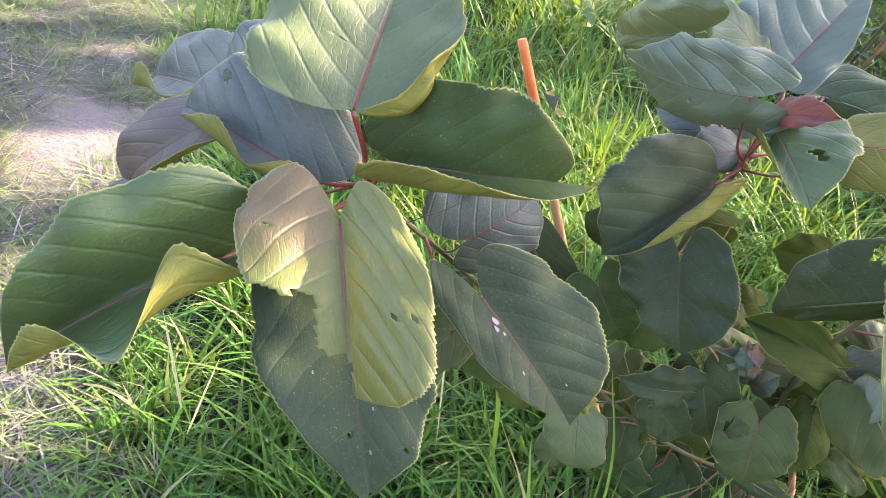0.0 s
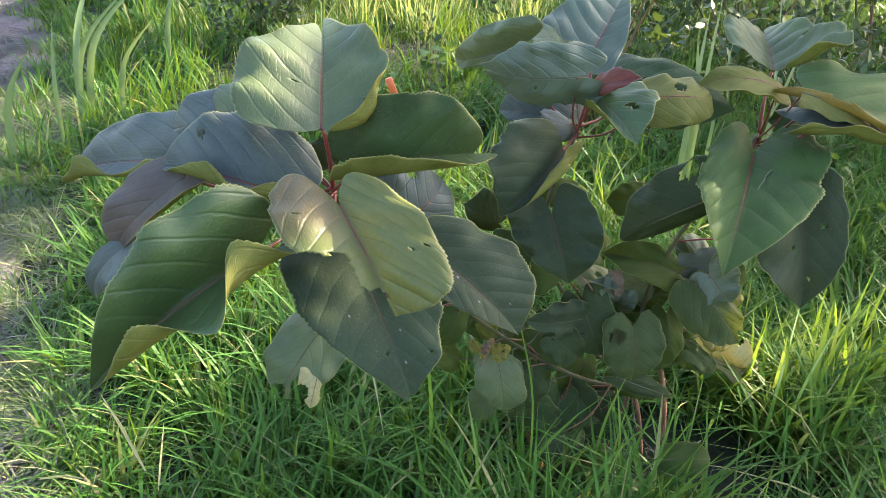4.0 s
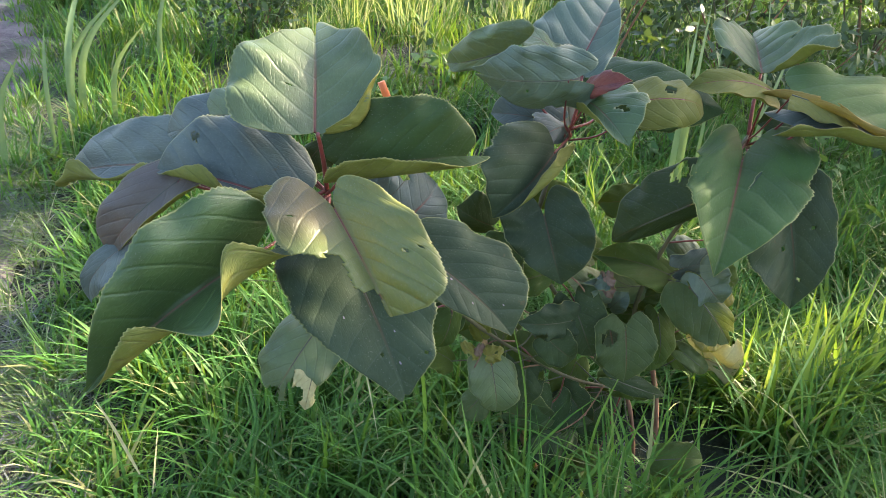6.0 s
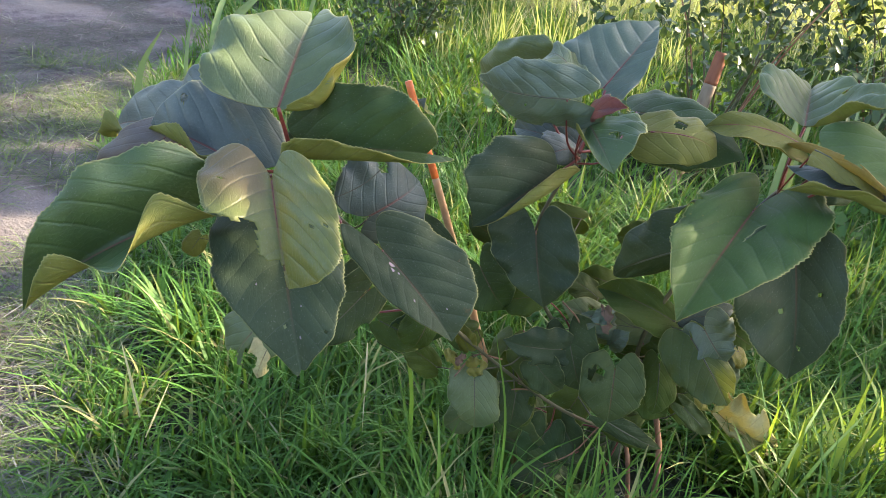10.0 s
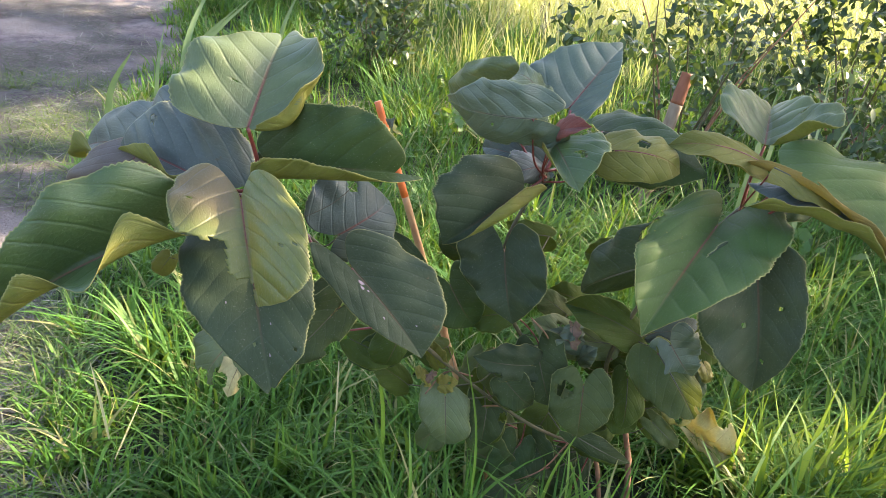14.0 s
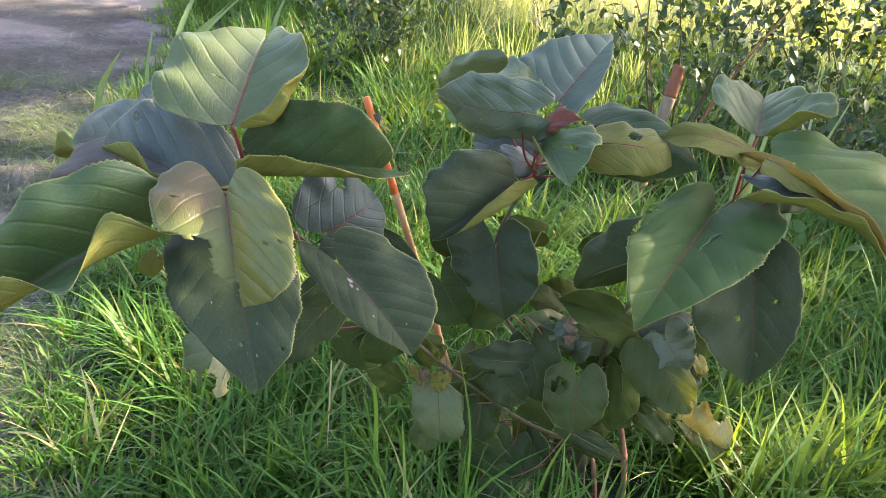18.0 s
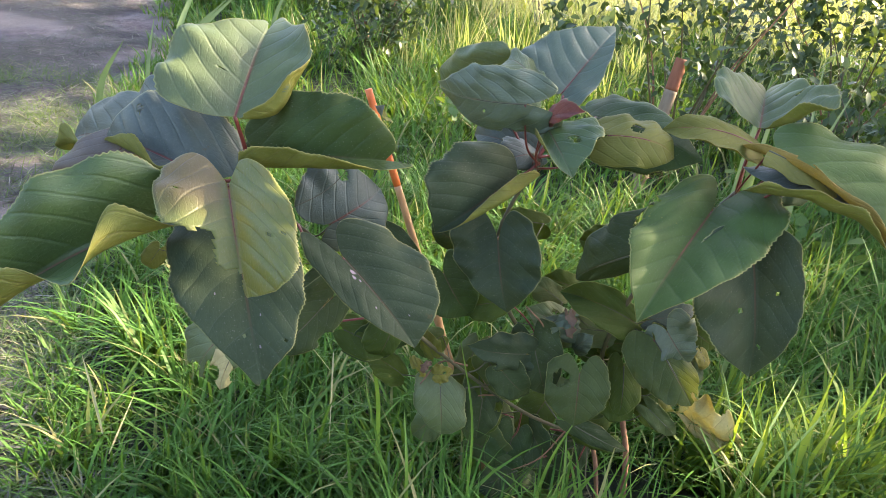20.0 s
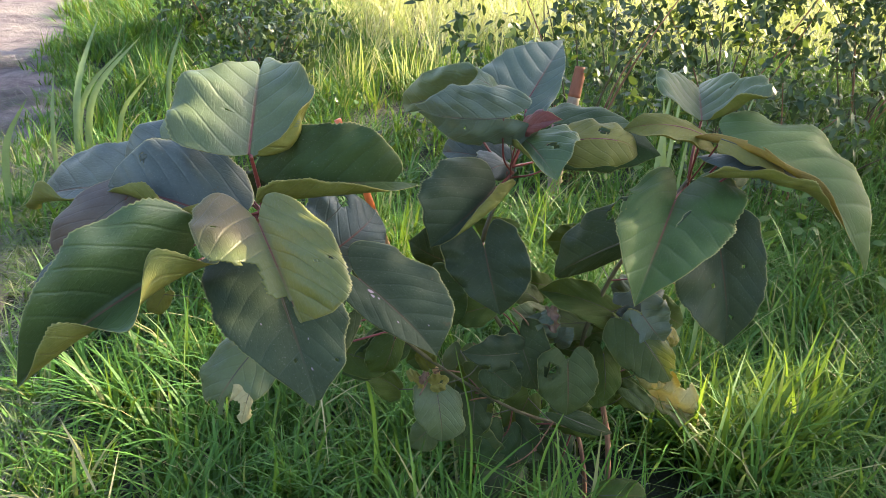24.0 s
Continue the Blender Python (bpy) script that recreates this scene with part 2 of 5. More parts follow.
POST_WOOD = plain_material("post_wood", (0.16, 0.11, 0.075), (0.27, 0.20, 0.14), 40, 0.8, 0.6, 0.003, (1, 1, 0.1))
POST_PAINT = plain_material("post_red_paint", (0.16, 0.045, 0.018), (0.26, 0.085, 0.04), 40, 0.7, 0.5, 0.003, (1, 1, 0.2))


def blade_material(name, tones, share=0.4, rough=0.52):
    """Grass: each blade takes one of three tones, with lengthwise streaks."""
    s = Nodes(name)
    r = s.random()
    n = s.noise(2.2, s.coords("Object"), 2.0)
    a = s.mix(s.ramp(s.math("ADD", r, s.math("MULTIPLY", s.math("SUBTRACT", n, 0.5), 0.9)), 0.1, 0.65), tones[0], tones[1])
    col = s.mix(s.ramp(r, 0.90, 0.93), a, tones[2])
    col = s.mix(s.math("MULTIPLY", s.noise(60.0, s.coords("Object"), 2.0), 0.35), col, tones[0])
    s.put(s.bsdf, "Base Color", col)
    s.put(s.bsdf, "Roughness", rough)
    s.put(s.bsdf, "Specular IOR Level", 0.25)
    bright = s.mix(0.65, col, (0.30, 0.42, 0.03))
    s.translucent(bright, share)
    return s.mat


GRASS = blade_material("grass", ((0.028, 0.088, 0.014), (0.072, 0.182, 0.028), (0.30, 0.27, 0.12)), share=0.27)
# brighter yellow-green than GRASS: the patch's sunlight is put into the colour
GRASS_BROAD_LIT = blade_material("grass_broad_lit", ((0.07, 0.135, 0.018), (0.15, 0.23, 0.035), (0.30, 0.30, 0.10)), share=0.42)
# straw tones lifted very light: the meadow's full sun is partly in the colour
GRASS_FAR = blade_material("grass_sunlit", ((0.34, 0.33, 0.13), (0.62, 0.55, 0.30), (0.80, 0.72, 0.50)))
GRASS_DRY = blade_material("grass_dry", ((0.065, 0.120, 0.036), (0.150, 0.195, 0.078), (0.40, 0.37, 0.22)), share=0.25, rough=0.6)
STRAW = blade_material("straw", ((0.055, 0.049, 0.050), (0.145, 0.136, 0.132), (0.34, 0.325, 0.28)), share=0.15, rough=0.7)
STRAW_BLADE = plain_material("straw_blade", (0.28, 0.26, 0.12), (0.40, 0.37, 0.20), 40, 0.6, through_colour=(0.5, 0.45, 0.2))
REED = plain_material("reed_blade", (0.10, 0.16, 0.07), (0.16, 0.23, 0.10), 25, 0.45, through_colour=(0.25, 0.32, 0.08))
BLADE_GREEN = plain_material("green_blade", (0.075, 0.16, 0.025), (0.12, 0.23, 0.04), 25, 0.42, through_colour=(0.30, 0.42, 0.04))
WEED = blade_material("weed_leaf", ((0.035, 0.085, 0.025), (0.065, 0.135, 0.035), (0.12, 0.17, 0.05)), share=0.3)
SHRUB = blade_material("shrub_leaf", ((0.024, 0.046, 0.024), (0.056, 0.085, 0.040), (0.12, 0.15, 0.06)), share=0.14, rough=0.38)
CROWN = blade_material("crown_leaf", ((0.025, 0.06, 0.02), (0.05, 0.10, 0.03), (0.10, 0.13, 0.04)), share=0.25)


def earth_material(name, low, high, third, relief, thresh=(0.45, 0.62)):
    s = Nodes(name)
    ob = s.coords("Object")
    col = s.mix(s.ramp(s.noise(9.0, ob, 6.0, 0.65), 0.35, 0.65), low, high)
    col = s.mix(s.ramp(s.noise(1.3, ob, 3.0), *thresh), col, third)
    col = s.mix(s.math("MULTIPLY", s.ramp(s.noise(120.0, ob, 3.0), 0.5, 0.75), 0.5), col, tuple(c * 1.7 for c in high))
    s.put(s.bsdf, "Base Color", col)
    s.put(s.bsdf, "Roughness", 0.92)
    h = s.math("ADD", s.noise(45.0, ob, 6.0, 0.7), s.math("MULTIPLY", s.noise(8.0, ob, 3.0), 1.5))
    s.bump(h, relief, 0.02)
    return s.mat


# near-black: shade between the grass blades is put into the soil's colour
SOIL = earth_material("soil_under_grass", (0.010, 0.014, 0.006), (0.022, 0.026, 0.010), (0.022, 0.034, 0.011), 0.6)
PATH_EARTH = earth_material("path_earth", (0.060, 0.045, 0.050), (0.150, 0.122, 0.128), (0.172, 0.146, 0.136), 1.0)


# ---- mesh helpers ----
def part(name, bm, material, parent=None, label=""):
    """Links a bmesh, or a mesh, as one object under a thing or a part."""
    if isinstance(bm, bmesh.types.BMesh):
        me = bpy.data.meshes.new(name)
        bm.to_mesh(me)
        bm.free()
    else:
        me = bm
    for m in material if isinstance(material, (list, tuple)) else [material]:
        me.materials.append(m)
    ob = new(name, me)
    ob.parent = parent
    return tagged(ob, label)


def thing(name, place, label, category, group="", kind=""):
    ob = new(name)
    ob.empty_display_size = 0.05
    ob.matrix_world = Matrix.Translation(place)
    return tagged(ob, label, category, group, kind)


def raw_mesh(name, verts, faces, smooth=True):
    me = bpy.data.meshes.new(name)
    me.from_pydata([tuple(v) for v in verts], [], faces)
    if smooth:
        me.shade_smooth()
    return me


def smooth_line(points, steps):
    """A Catmull-Rom line through points."""
    p = [Vector(q) for q in points]
    p = [p[0] * 2 - p[1]] + p + [p[-1] * 2 - p[-2]]
    out = []
    for i in range(1, len(p) - 2):
        for k in range(steps):
            t = k / steps
            a, b, c, d = p[i - 1], p[i], p[i + 1], p[i + 2]
            out.append(0.5 * (2 * b + (c - a) * t + (2 * a - 5 * b + 4 * c - d) * t * t + (3 * b - a - 3 * c + d) * t ** 3))
    return out + [p[-2]]


def tube(name, points, r0, r1, sides=8, steps=6, rough=0.0, knots=()):
    """A tapered tube along a line, with swollen knots at the given shares of its length."""
    line = smooth_line(points, steps) if len(points) > 2 else [Vector(points[0]).lerp(Vector(points[1]), k / steps) for k in range(steps + 1)]
    verts, faces, n = [], [], len(line)
    side = Vector((0.31, 0.9, 0.2))
    for i, c in enumerate(line):
        d = (line[min(i + 1, n - 1)] - line[max(i - 1, 0)]).normalized()
        a = (side - d * side.dot(d)).normalized()
        b = d.cross(a)
        t = i / (n - 1)
        r = r0 + (r1 - r0) * t
        for k in knots:
            r *= 1 + 0.35 * math.exp(-((t - k) / 0.015) ** 2)
        for j in range(sides):
            g = 2 * math.pi * j / sides
            q = c + (a * math.cos(g) + b * math.sin(g)) * r * (1 + rough * noise.noise(c * 40 + Vector((j * 3.1, 0, 0))))
            verts.append(q)
    for i in range(n - 1):
        for j in range(sides):
            k = (j + 1) % sides
            faces.append((i * sides + j, i * sides + k, (i + 1) * sides + k, (i + 1) * sides + j))
    faces.append(tuple(range(sides))[::-1])
    faces.append(tuple((n - 1) * sides + j for j in range(sides)))
    return raw_mesh(name, verts, faces)


# ---- the leaf ----
EYE_SIDE = Vector((0.1, -0.5, 1.5))


def heart_edge(lobe, count, peak=0.0, blunt=0.0):
    """The outline of half a heart-shaped blade: place along the midrib and across, from the notch to the tip."""
    pts = ((0, 0.0), (-0.42 * lobe, 0.09), (-0.92 * lobe, 0.30), (-lobe, 0.52), (-0.62 * lobe, 0.80), (0.02, 0.97), (0.21, 1.0), (0.42, 0.94 + 0.05 * blunt), (0.62 + 0.02 * peak, 0.76 + 0.07 * peak + 0.15 * blunt), (0.79 + 0.07 * peak, 0.50 + 0.07 * peak + 0.27 * blunt), (0.905 + 0.15 * peak, 0.235 + 0.05 * peak + 0.33 * blunt), (0.965 + 0.30 * peak, 0.085 - 0.02 * peak + 0.20 * blunt), (1.0, 0.0))
    line = smooth_line([(x, y, 0) for x, y in pts], 12)
    run = [0.0]
    for a, b in zip(line, line[1:]):
        run.append(run[-1] + (b - a).length)
    out, k = [], 0
    for i in range(count + 1):
        d = run[-1] * i / count
        while k < len(run) - 2 and run[k + 1] < d:
            k += 1
        t = (d - run[k]) / max(run[k + 1] - run[k], 1e-9)
        out.append(line[k].lerp(line[k + 1], t))
    return out


def leaf(base, tip, side_a, side_b, material, stalk=None, bow=0.015, curl1=-0.25, curl2=-0.25, lobe=0.22, wave=0.09, face=1, holes=(), under=None, tipdrop=0.012, at=0.36, start=0.55, peak1=0.0, peak2=0.0, blunt1=0.0, blunt2=0.0, marks=(), red=0, vary=(1.0, 0.0, 0.0), turnup=0.0, turnend=0.5, pucker=0.008, cuts=(), label="", parent=None):
    """A heart-shaped leaf with saw-toothed edges from its base to its tip, whose halves reach to side_a and side_b.
    bow: how far the midrib arches; curl: how far the outer part of a half turns up (down: minus), in radians."""
    B, T, A, D = Vector(base), Vector(tip), Vector(side_a), Vector(side_b)
    if (T - B).length < 0.13:
        # the small leaves are nearly as broad as long
        lobe = max(lobe, 0.24)
        A, D = (B + (T - B) * at + (q - B - (T - B) * at) * 1.12 for q in (A, D))
    axis = T - B
    length = axis.length
    n = axis.cross(A - D).normalized()
    if n.dot(EYE_SIDE - B) < 0:
        n = -n
    n *= face
    M = (B + T) / 2 + n * bow
    C = M * 2 - (B + T) / 2

    def spine(x):
        if x < 0:
            return B + (C - B) * 2 * x
        return B * (1 - x) ** 2 + C * 2 * x * (1 - x) + T * x * x - n * tipdrop * max(0, x - 0.6) ** 2 * 6

    rows, cols = (132, 13) if length > 0.13 else (72, 8)
    edges_of = (heart_edge(lobe, rows, peak1, blunt1), heart_edge(lobe, rows, peak2, blunt2))
    seed = Vector((B.x * 31, B.y * 17, B.z * 23))
    halves = []
    for k, (S, curl) in enumerate(((A, curl1), (D, curl2))):
        e = S - spine(at)
        size = e.length
        eh = e / size
        en = n - eh * n.dot(eh)
        en.normalize()
        # the cross-section of this half, from the midrib out to the edge
        prof, plain, pos, steps = [Vector((0, 0, 0))], [Vector((0, 0, 0))], Vector((0, 0, 0)), 40
        for i in range(steps):
            s = (i + 0.5) / steps
            q = max(0.0, (s - start) / (1 - start))
            ang = curl * min(1.0, q * 1.3) + 0.16 * (0.5 - s) * 2
            pos = pos + (eh * math.cos(ang) + en * math.sin(ang)) * (size / steps)
            prof.append(pos)
            rest = 0.16 * (0.5 - s) * 2 - 0.25 * q
            plain.append(plain[-1] + (eh * math.cos(rest) + en * math.sin(rest)) * (size / steps))
        half, edge = [], edges_of[k]
        for i in range(rows + 1):
            s = i / rows
            m = max(0.0, (s - 0.27) / 0.73) ** 1.15
            rag = ((0.24 if length < 0.13 else 0.11) * noise.noise(seed + Vector((s * 7, k * 9, 0))) + 0.06 * noise.noise(seed + Vector((s * 23, k * 9, 3)))) * math.sin(math.pi * s)
            ex, ey = edge[i].x, min(1.0, edge[i].y * (1 + rag))
            tooth = 1 + (0.016 if i % 2 else -0.005) * (0.3 + ey)
            line = []
            for j in range(cols + 1):
                v = (j / cols) ** 0.85
                x, y = m + (ex - m) * v, ey * v
                if j == cols:
                    y *= tooth
                f = min(1.0, y) * steps
                a = int(min(f, steps - 1))
                off = prof[a].lerp(prof[a + 1], f - a)
                if k and curl > 1 and ex > 0.15:
                    # the rolled hem keeps its share of the narrowing blade
                    g0 = start * (1 - ey) * steps
                    g1 = min(1.0, y + start * (1 - ey)) * steps
                    a0, a1 = int(min(g0, steps - 1)), int(min(g1, steps - 1))
                    off = prof[a1].lerp(prof[a1 + 1], g1 - a1) - prof[a0].lerp(prof[a0 + 1], g0 - a0)
                if k and vary[1]:
                    off = off.lerp(plain[a].lerp(plain[a + 1], f - a), vary[1] * (0.5 - 0.5 * math.cos(2 * math.pi * min(1.0, vary[0] * x) + vary[2])))
                w = noise.noise(Vector((x * 3.0, y * 2.0 * (1 if k else -1), 0)) + seed) * wave * y
                w += wave * 0.35 * y * y * math.sin(x * 17 + seed.x + k * 2)
                p = spine(x) + off + n * (w * size * 1.6)
                vein = ((x - 0.38 * y * y - 0.22 * y) * 5.0) % 1.0
                p += n * (pucker * size * (abs(math.sin(math.pi * (vein - 0.5))) - 0.6) * min(1, y * 4) * (1 - 0.6 * v ** 4))
                if k and turnup:
                    # the lower edge of this half stands up and shows its underside
                    if v <= 0.72:
                        hinge = p.copy()
                    else:
                        fade = min(1.0, max(0.0, s - 0.03) / 0.06) * min(1.0, max(0.0, turnend - s) / 0.12)
                        ang = turnup * fade * min(1.0, (v - 0.72) / 0.12)
                        d = p - hinge
                        p = hinge + d * math.cos(ang) + n * (d.length * math.sin(ang))
                line.append((p, x, y if k else -y, v))
            half.append(line)
        halves.append(half)
    verts, uvs, rims, index = [], [], [], {}
    for i in range(rows + 1):
        row = [halves[0][i][j] for j in range(cols, 0, -1)] + [halves[1][i][j] for j in range(0, cols + 1)]
        for j, (p, x, y, v) in enumerate(row):
            index[i, j] = len(verts)
            verts.append(p)
            uvs.append((x, y))
            rims.append(v if i else 1.0)
    wide = 2 * cols
    top = []
    for i in range(rows):
        for j in range(wide):
            q = (index[i, j], index[i, j + 1], index[i + 1, j + 1], index[i + 1, j])
            cx = sum(uvs[t][0] for t in q) / 4
            cy = sum(uvs[t][1] for t in q) / 4
            jag = 1 + 0.35 * noise.noise(Vector((cx * 25, cy * 25, 1)))
            wob = 0.05 * noise.noise(Vector((cx * 9, cy * 9, 2)))
            if any(x0 < cx + wob < x1 and y0 < cy + wob < y1 for x0, x1, y0, y1 in cuts):
                continue
            if any((cx - hx) ** 2 + ((cy - hy) * 0.6) ** 2 < (hr * jag) ** 2 for hx, hy, hr in holes):
                continue
            top.append(q)
    # which way the faces turn
    i, j = rows // 2, cols - 1
    c = [verts[index[q]] for q in ((i, j), (i, j + 1), (i + 1, j + 1), (i + 1, j))]
    if (c[1] - c[0]).cross(c[3] - c[0]).dot(n) < 0:
        top = [t[::-1] for t in top]
    normals = [Vector((0, 0, 0)) for _ in verts]
    for t in top:
        g = (verts[t[1]] - verts[t[0]]).cross(verts[t[3]] - verts[t[0]])
        for q in t:
            normals[q] += g
    count = len(verts)
    low = [p - (g.normalized() if g.length > 0 else n) * 0.0007 for p, g in zip(verts, normals)]
    faces = top + [tuple(q + count for q in t[::-1]) for t in top]
    edges = {}
    for t in top:
        for a, b in zip(t, t[1:] + t[:1]):
            edges[a, b] = True
    rim = [(a, b) for a, b in edges if (b, a) not in edges]
    faces += [(b, a, a + count, b + count) for a, b in rim]
    me = raw_mesh("leaf", verts + low, faces)
    layer = me.uv_layers.new(name="blade")
    flat = uvs + uvs
    loops = np.empty(len(me.loops), dtype=np.int32)
    me.loops.foreach_get("vertex_index", loops)
    layer.data.foreach_set("uv", np.array(flat, dtype=np.float32)[loops].ravel())
    me.attributes.new("rim", "FLOAT", "POINT").data.foreach_set("value", np.array(rims + rims, dtype=np.float32))
    slots = np.zeros(len(faces), dtype=np.int32)
    slots[len(top):] = 1
    me.polygons.foreach_set("material_index", slots)
    blade = part("leaf", me, [material, under or LEAF_UNDER], parent, label)
    for mx, my, mr in marks:
        near = min(range(count), key=lambda q: (uvs[q][0] - mx) ** 2 + (uvs[q][1] - my) ** 2)
        up = normals[near].normalized()
        e1 = (axis - up * axis.dot(up)).normalized()
        e2 = up.cross(e1)
        ring = [verts[near] + up * 0.0012 + (e1 * math.cos(g * 0.628) + e2 * math.sin(g * 0.628) * 0.5) * mr * (0.55 + 0.9 * abs(noise.noise(Vector((g * 2.3, mx * 50, my * 50))))) for g in range(10)]
        part("pale_mark", raw_mesh("pale_mark", ring, [tuple(range(10))]), PALE_MARK, blade)
    # the midrib stands out below and shows as a red line above
    thick = min(0.0022, length * 0.011)
    rib = tube("midrib", [spine(t) - n * (0.010 * (A - spine(at)).length) for t in (0, 0.25, 0.5, 0.75, 0.93)], thick, thick * 0.3, 6, 5)
    part("midrib", rib, STALK_RED if red else RIB_PALE, blade)
    if stalk is not None:
        s = Vector(stalk)
        sag = (B + s) / 2 + Vector((0, 0, -0.12 * (B - s).length)) + (B - s).cross(Vector((0, 0, 1))) * 0.08
        part("petiole", tube("petiole", [s, sag, B + (C - B) * 0.03], thick * 1.35, thick * 1.05, 8, 7), STALK_RED if red or length > 0.13 else STEM_GREEN, blade)
    return blade


# ---- ground and path ----
def rise(x, y):
    """Height of the ground."""
    return 0.02 * noise.noise(Vector((x * 0.9, y * 0.9, 0))) + 0.03 * noise.noise(Vector((x * 0.25, y * 0.25, 5)))


def grid(name, xs, ys, height):
    verts = [(x, y, height(x, y)) for y in ys for x in xs]
    w = len(xs)
    faces = [(j * w + i, j * w + i + 1, (j + 1) * w + i + 1, (j + 1) * w + i) for j in range(len(ys) - 1) for i in range(w - 1)]
    return raw_mesh(name, verts, faces)


def spread(lo, hi, near_lo, near_hi, step):
    out = [near_lo + step * k for k in range(int(round((near_hi - near_lo) / step)) + 1)]
    d, a = step, near_lo
    while a > lo:
        d *= 1.5
        a -= d
        out.insert(0, a)
    d, a = step, near_hi
    while a < hi:
        d *= 1.5
        a += d
        out.append(a)
    return out


def path_edge(y):
    """Where the trodden path gives way to grass."""
    return -0.62 - 0.36 * min(max((y - 1.1) / 1.0, 0), 1) - 0.28 * min(max((y - 2.0) / 1.2, 0), 1) - 0.13 * max(y - 3.6, 0) + 0.07 * math.sin(y * 2.7)


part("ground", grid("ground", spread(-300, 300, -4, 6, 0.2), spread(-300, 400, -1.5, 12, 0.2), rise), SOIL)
tagged(bpy.data.objects["ground"], "soil under long grass, darkened for the shade between the blades", "ground", kind="structure")
prow = [-6.0 + 0.09 * k for k in range(190)]
pcol = [0.05 * k for k in range(52)]
pv = [(path_edge(y) + 0.12 - d, y, rise(path_edge(y) + 0.12 - d, y) + (-0.03 if d == 0 else 0.026 + 0.022 * noise.noise(Vector((d * 3, y * 3, 2))) + 0.012 * noise.noise(Vector((d * 11, y * 11, 2))))) for y in prow for d in pcol]
pf = [(j * 52 + i, (j + 1) * 52 + i, (j + 1) * 52 + i + 1, j * 52 + i + 1) for j in range(189) for i in range(51)]
tagged(part("path", raw_mesh("path", pv, [f[::-1] for f in pf]), PATH_EARTH), "trodden bare earth path strewn with dry cuttings", "path", kind="structure")


# ---- grass ----
rng = np.random.default_rng(7)


def blades(name, x, y, height, width, lean, heading, droop, material, segs=4, base=None, flat=0.0):
    """Grass blades as one mesh: arrays of places, heights, widths, leans, headings (radians) and droops."""
    n = len(x)
    z0 = np.array([rise(a, b) for a, b in zip(x, y)]) if base is None else base
    t = np.linspace(0, 1, segs + 1)[None, :, None]
    dirx, diry = np.cos(heading)[:, None, None], np.sin(heading)[:, None, None]
    H, W, L, D = (a[:, None, None] for a in (height, width, lean, droop))
    out = H * (L * t + D * t * t)
    up = H * (t - 0.55 * D * t ** 2.6) * (1 - flat) + 0.01 * flat
    wid = W * 0.5 * (1 - t ** 2.2) * (0.65 + 1.4 * t * (1 - t)) + 0.0002
    cx, cy = x[:, None, None] + dirx * out, y[:, None, None] + diry * out
    cz = z0[:, None, None] - 0.01 + up
    side = np.array([-1.0, 1.0])[None, None, :]
    twist = rng.uniform(-0.9, 0.9, n)[:, None, None] * t
    sx, sy = -diry * np.cos(twist) + dirx * np.sin(twist) * 0.5, dirx * np.cos(twist) + diry * np.sin(twist) * 0.5
    P = np.stack(np.broadcast_arrays(cx + sx * wid * side, cy + sy * wid * side, cz + 0 * side), -1).reshape(-1, 3)
    k = (segs + 1) * 2
    one = np.array([(2 * i, 2 * i + 1, 2 * i + 3, 2 * i + 2) for i in range(segs)])
    F = (one[None] + (np.arange(n) * k)[:, None, None]).reshape(-1, 4)
    me = bpy.data.meshes.new(name)
    me.vertices.add(len(P))
    me.vertices.foreach_set("co", P.astype(np.float32).ravel())
    me.loops.add(F.size)
    me.loops.foreach_set("vertex_index", F.astype(np.int32).ravel())
    me.polygons.add(len(F))
    me.polygons.foreach_set("loop_start", (np.arange(len(F)) * 4).astype(np.int32))
    me.update(calc_edges=True)
    me.shade_smooth()
    return part(name, me, material)


def field(n, x0, x1, y0, y1, keep):
    """Places in tufts inside a rectangle, where keep(x, y) says so."""
    tufts = max(8, n // 14)
    tx, ty = rng.uniform(x0, x1, tufts), rng.uniform(y0, y1, tufts)
    pick = rng.integers(0, tufts, n)
    x, y = tx[pick] + rng.normal(0, 0.035, n), ty[pick] + rng.normal(0, 0.035, n)
    ok = np.array([keep(a, b) for a, b in zip(x, y)])
    return x[ok], y[ok], rng.uniform(-math.pi, math.pi, tufts)[pick][ok], rng.uniform(0.75, 1.25, tufts)[pick][ok]


def on_grass(x, y):
    return x > path_edge(y) - 0.06 + 0.10 * noise.noise(Vector((x * 4, y * 4, 8)))


def bare(x, y):
    """False on the trodden spots where the soil shows."""
    d = 1 + 0.8 * noise.noise(Vector((x * 5, y * 5, 1)))
    return all(((x - u) / p) ** 2 + ((y - v) / q) ** 2 > d for u, v, p, q in ((-1.22, 2.45, 0.26, 0.30), (-1.62, 5.9, 0.30, 0.45), (-2.5, 5.4, 0.5, 0.35), (-1.3, 4.5, 0.2, 0.25)))


def round_trunk(x, y):
    """The grass, but for a bare spot at the young tree's foot, widened so dark soil deepens the shade."""
    return on_grass(x, y) and ((x - 0.80) / 0.33) ** 2 + ((y - 1.13) / 0.27) ** 2 > 1 + 0.7 * noise.noise(Vector((x * 9, y * 9, 4)))


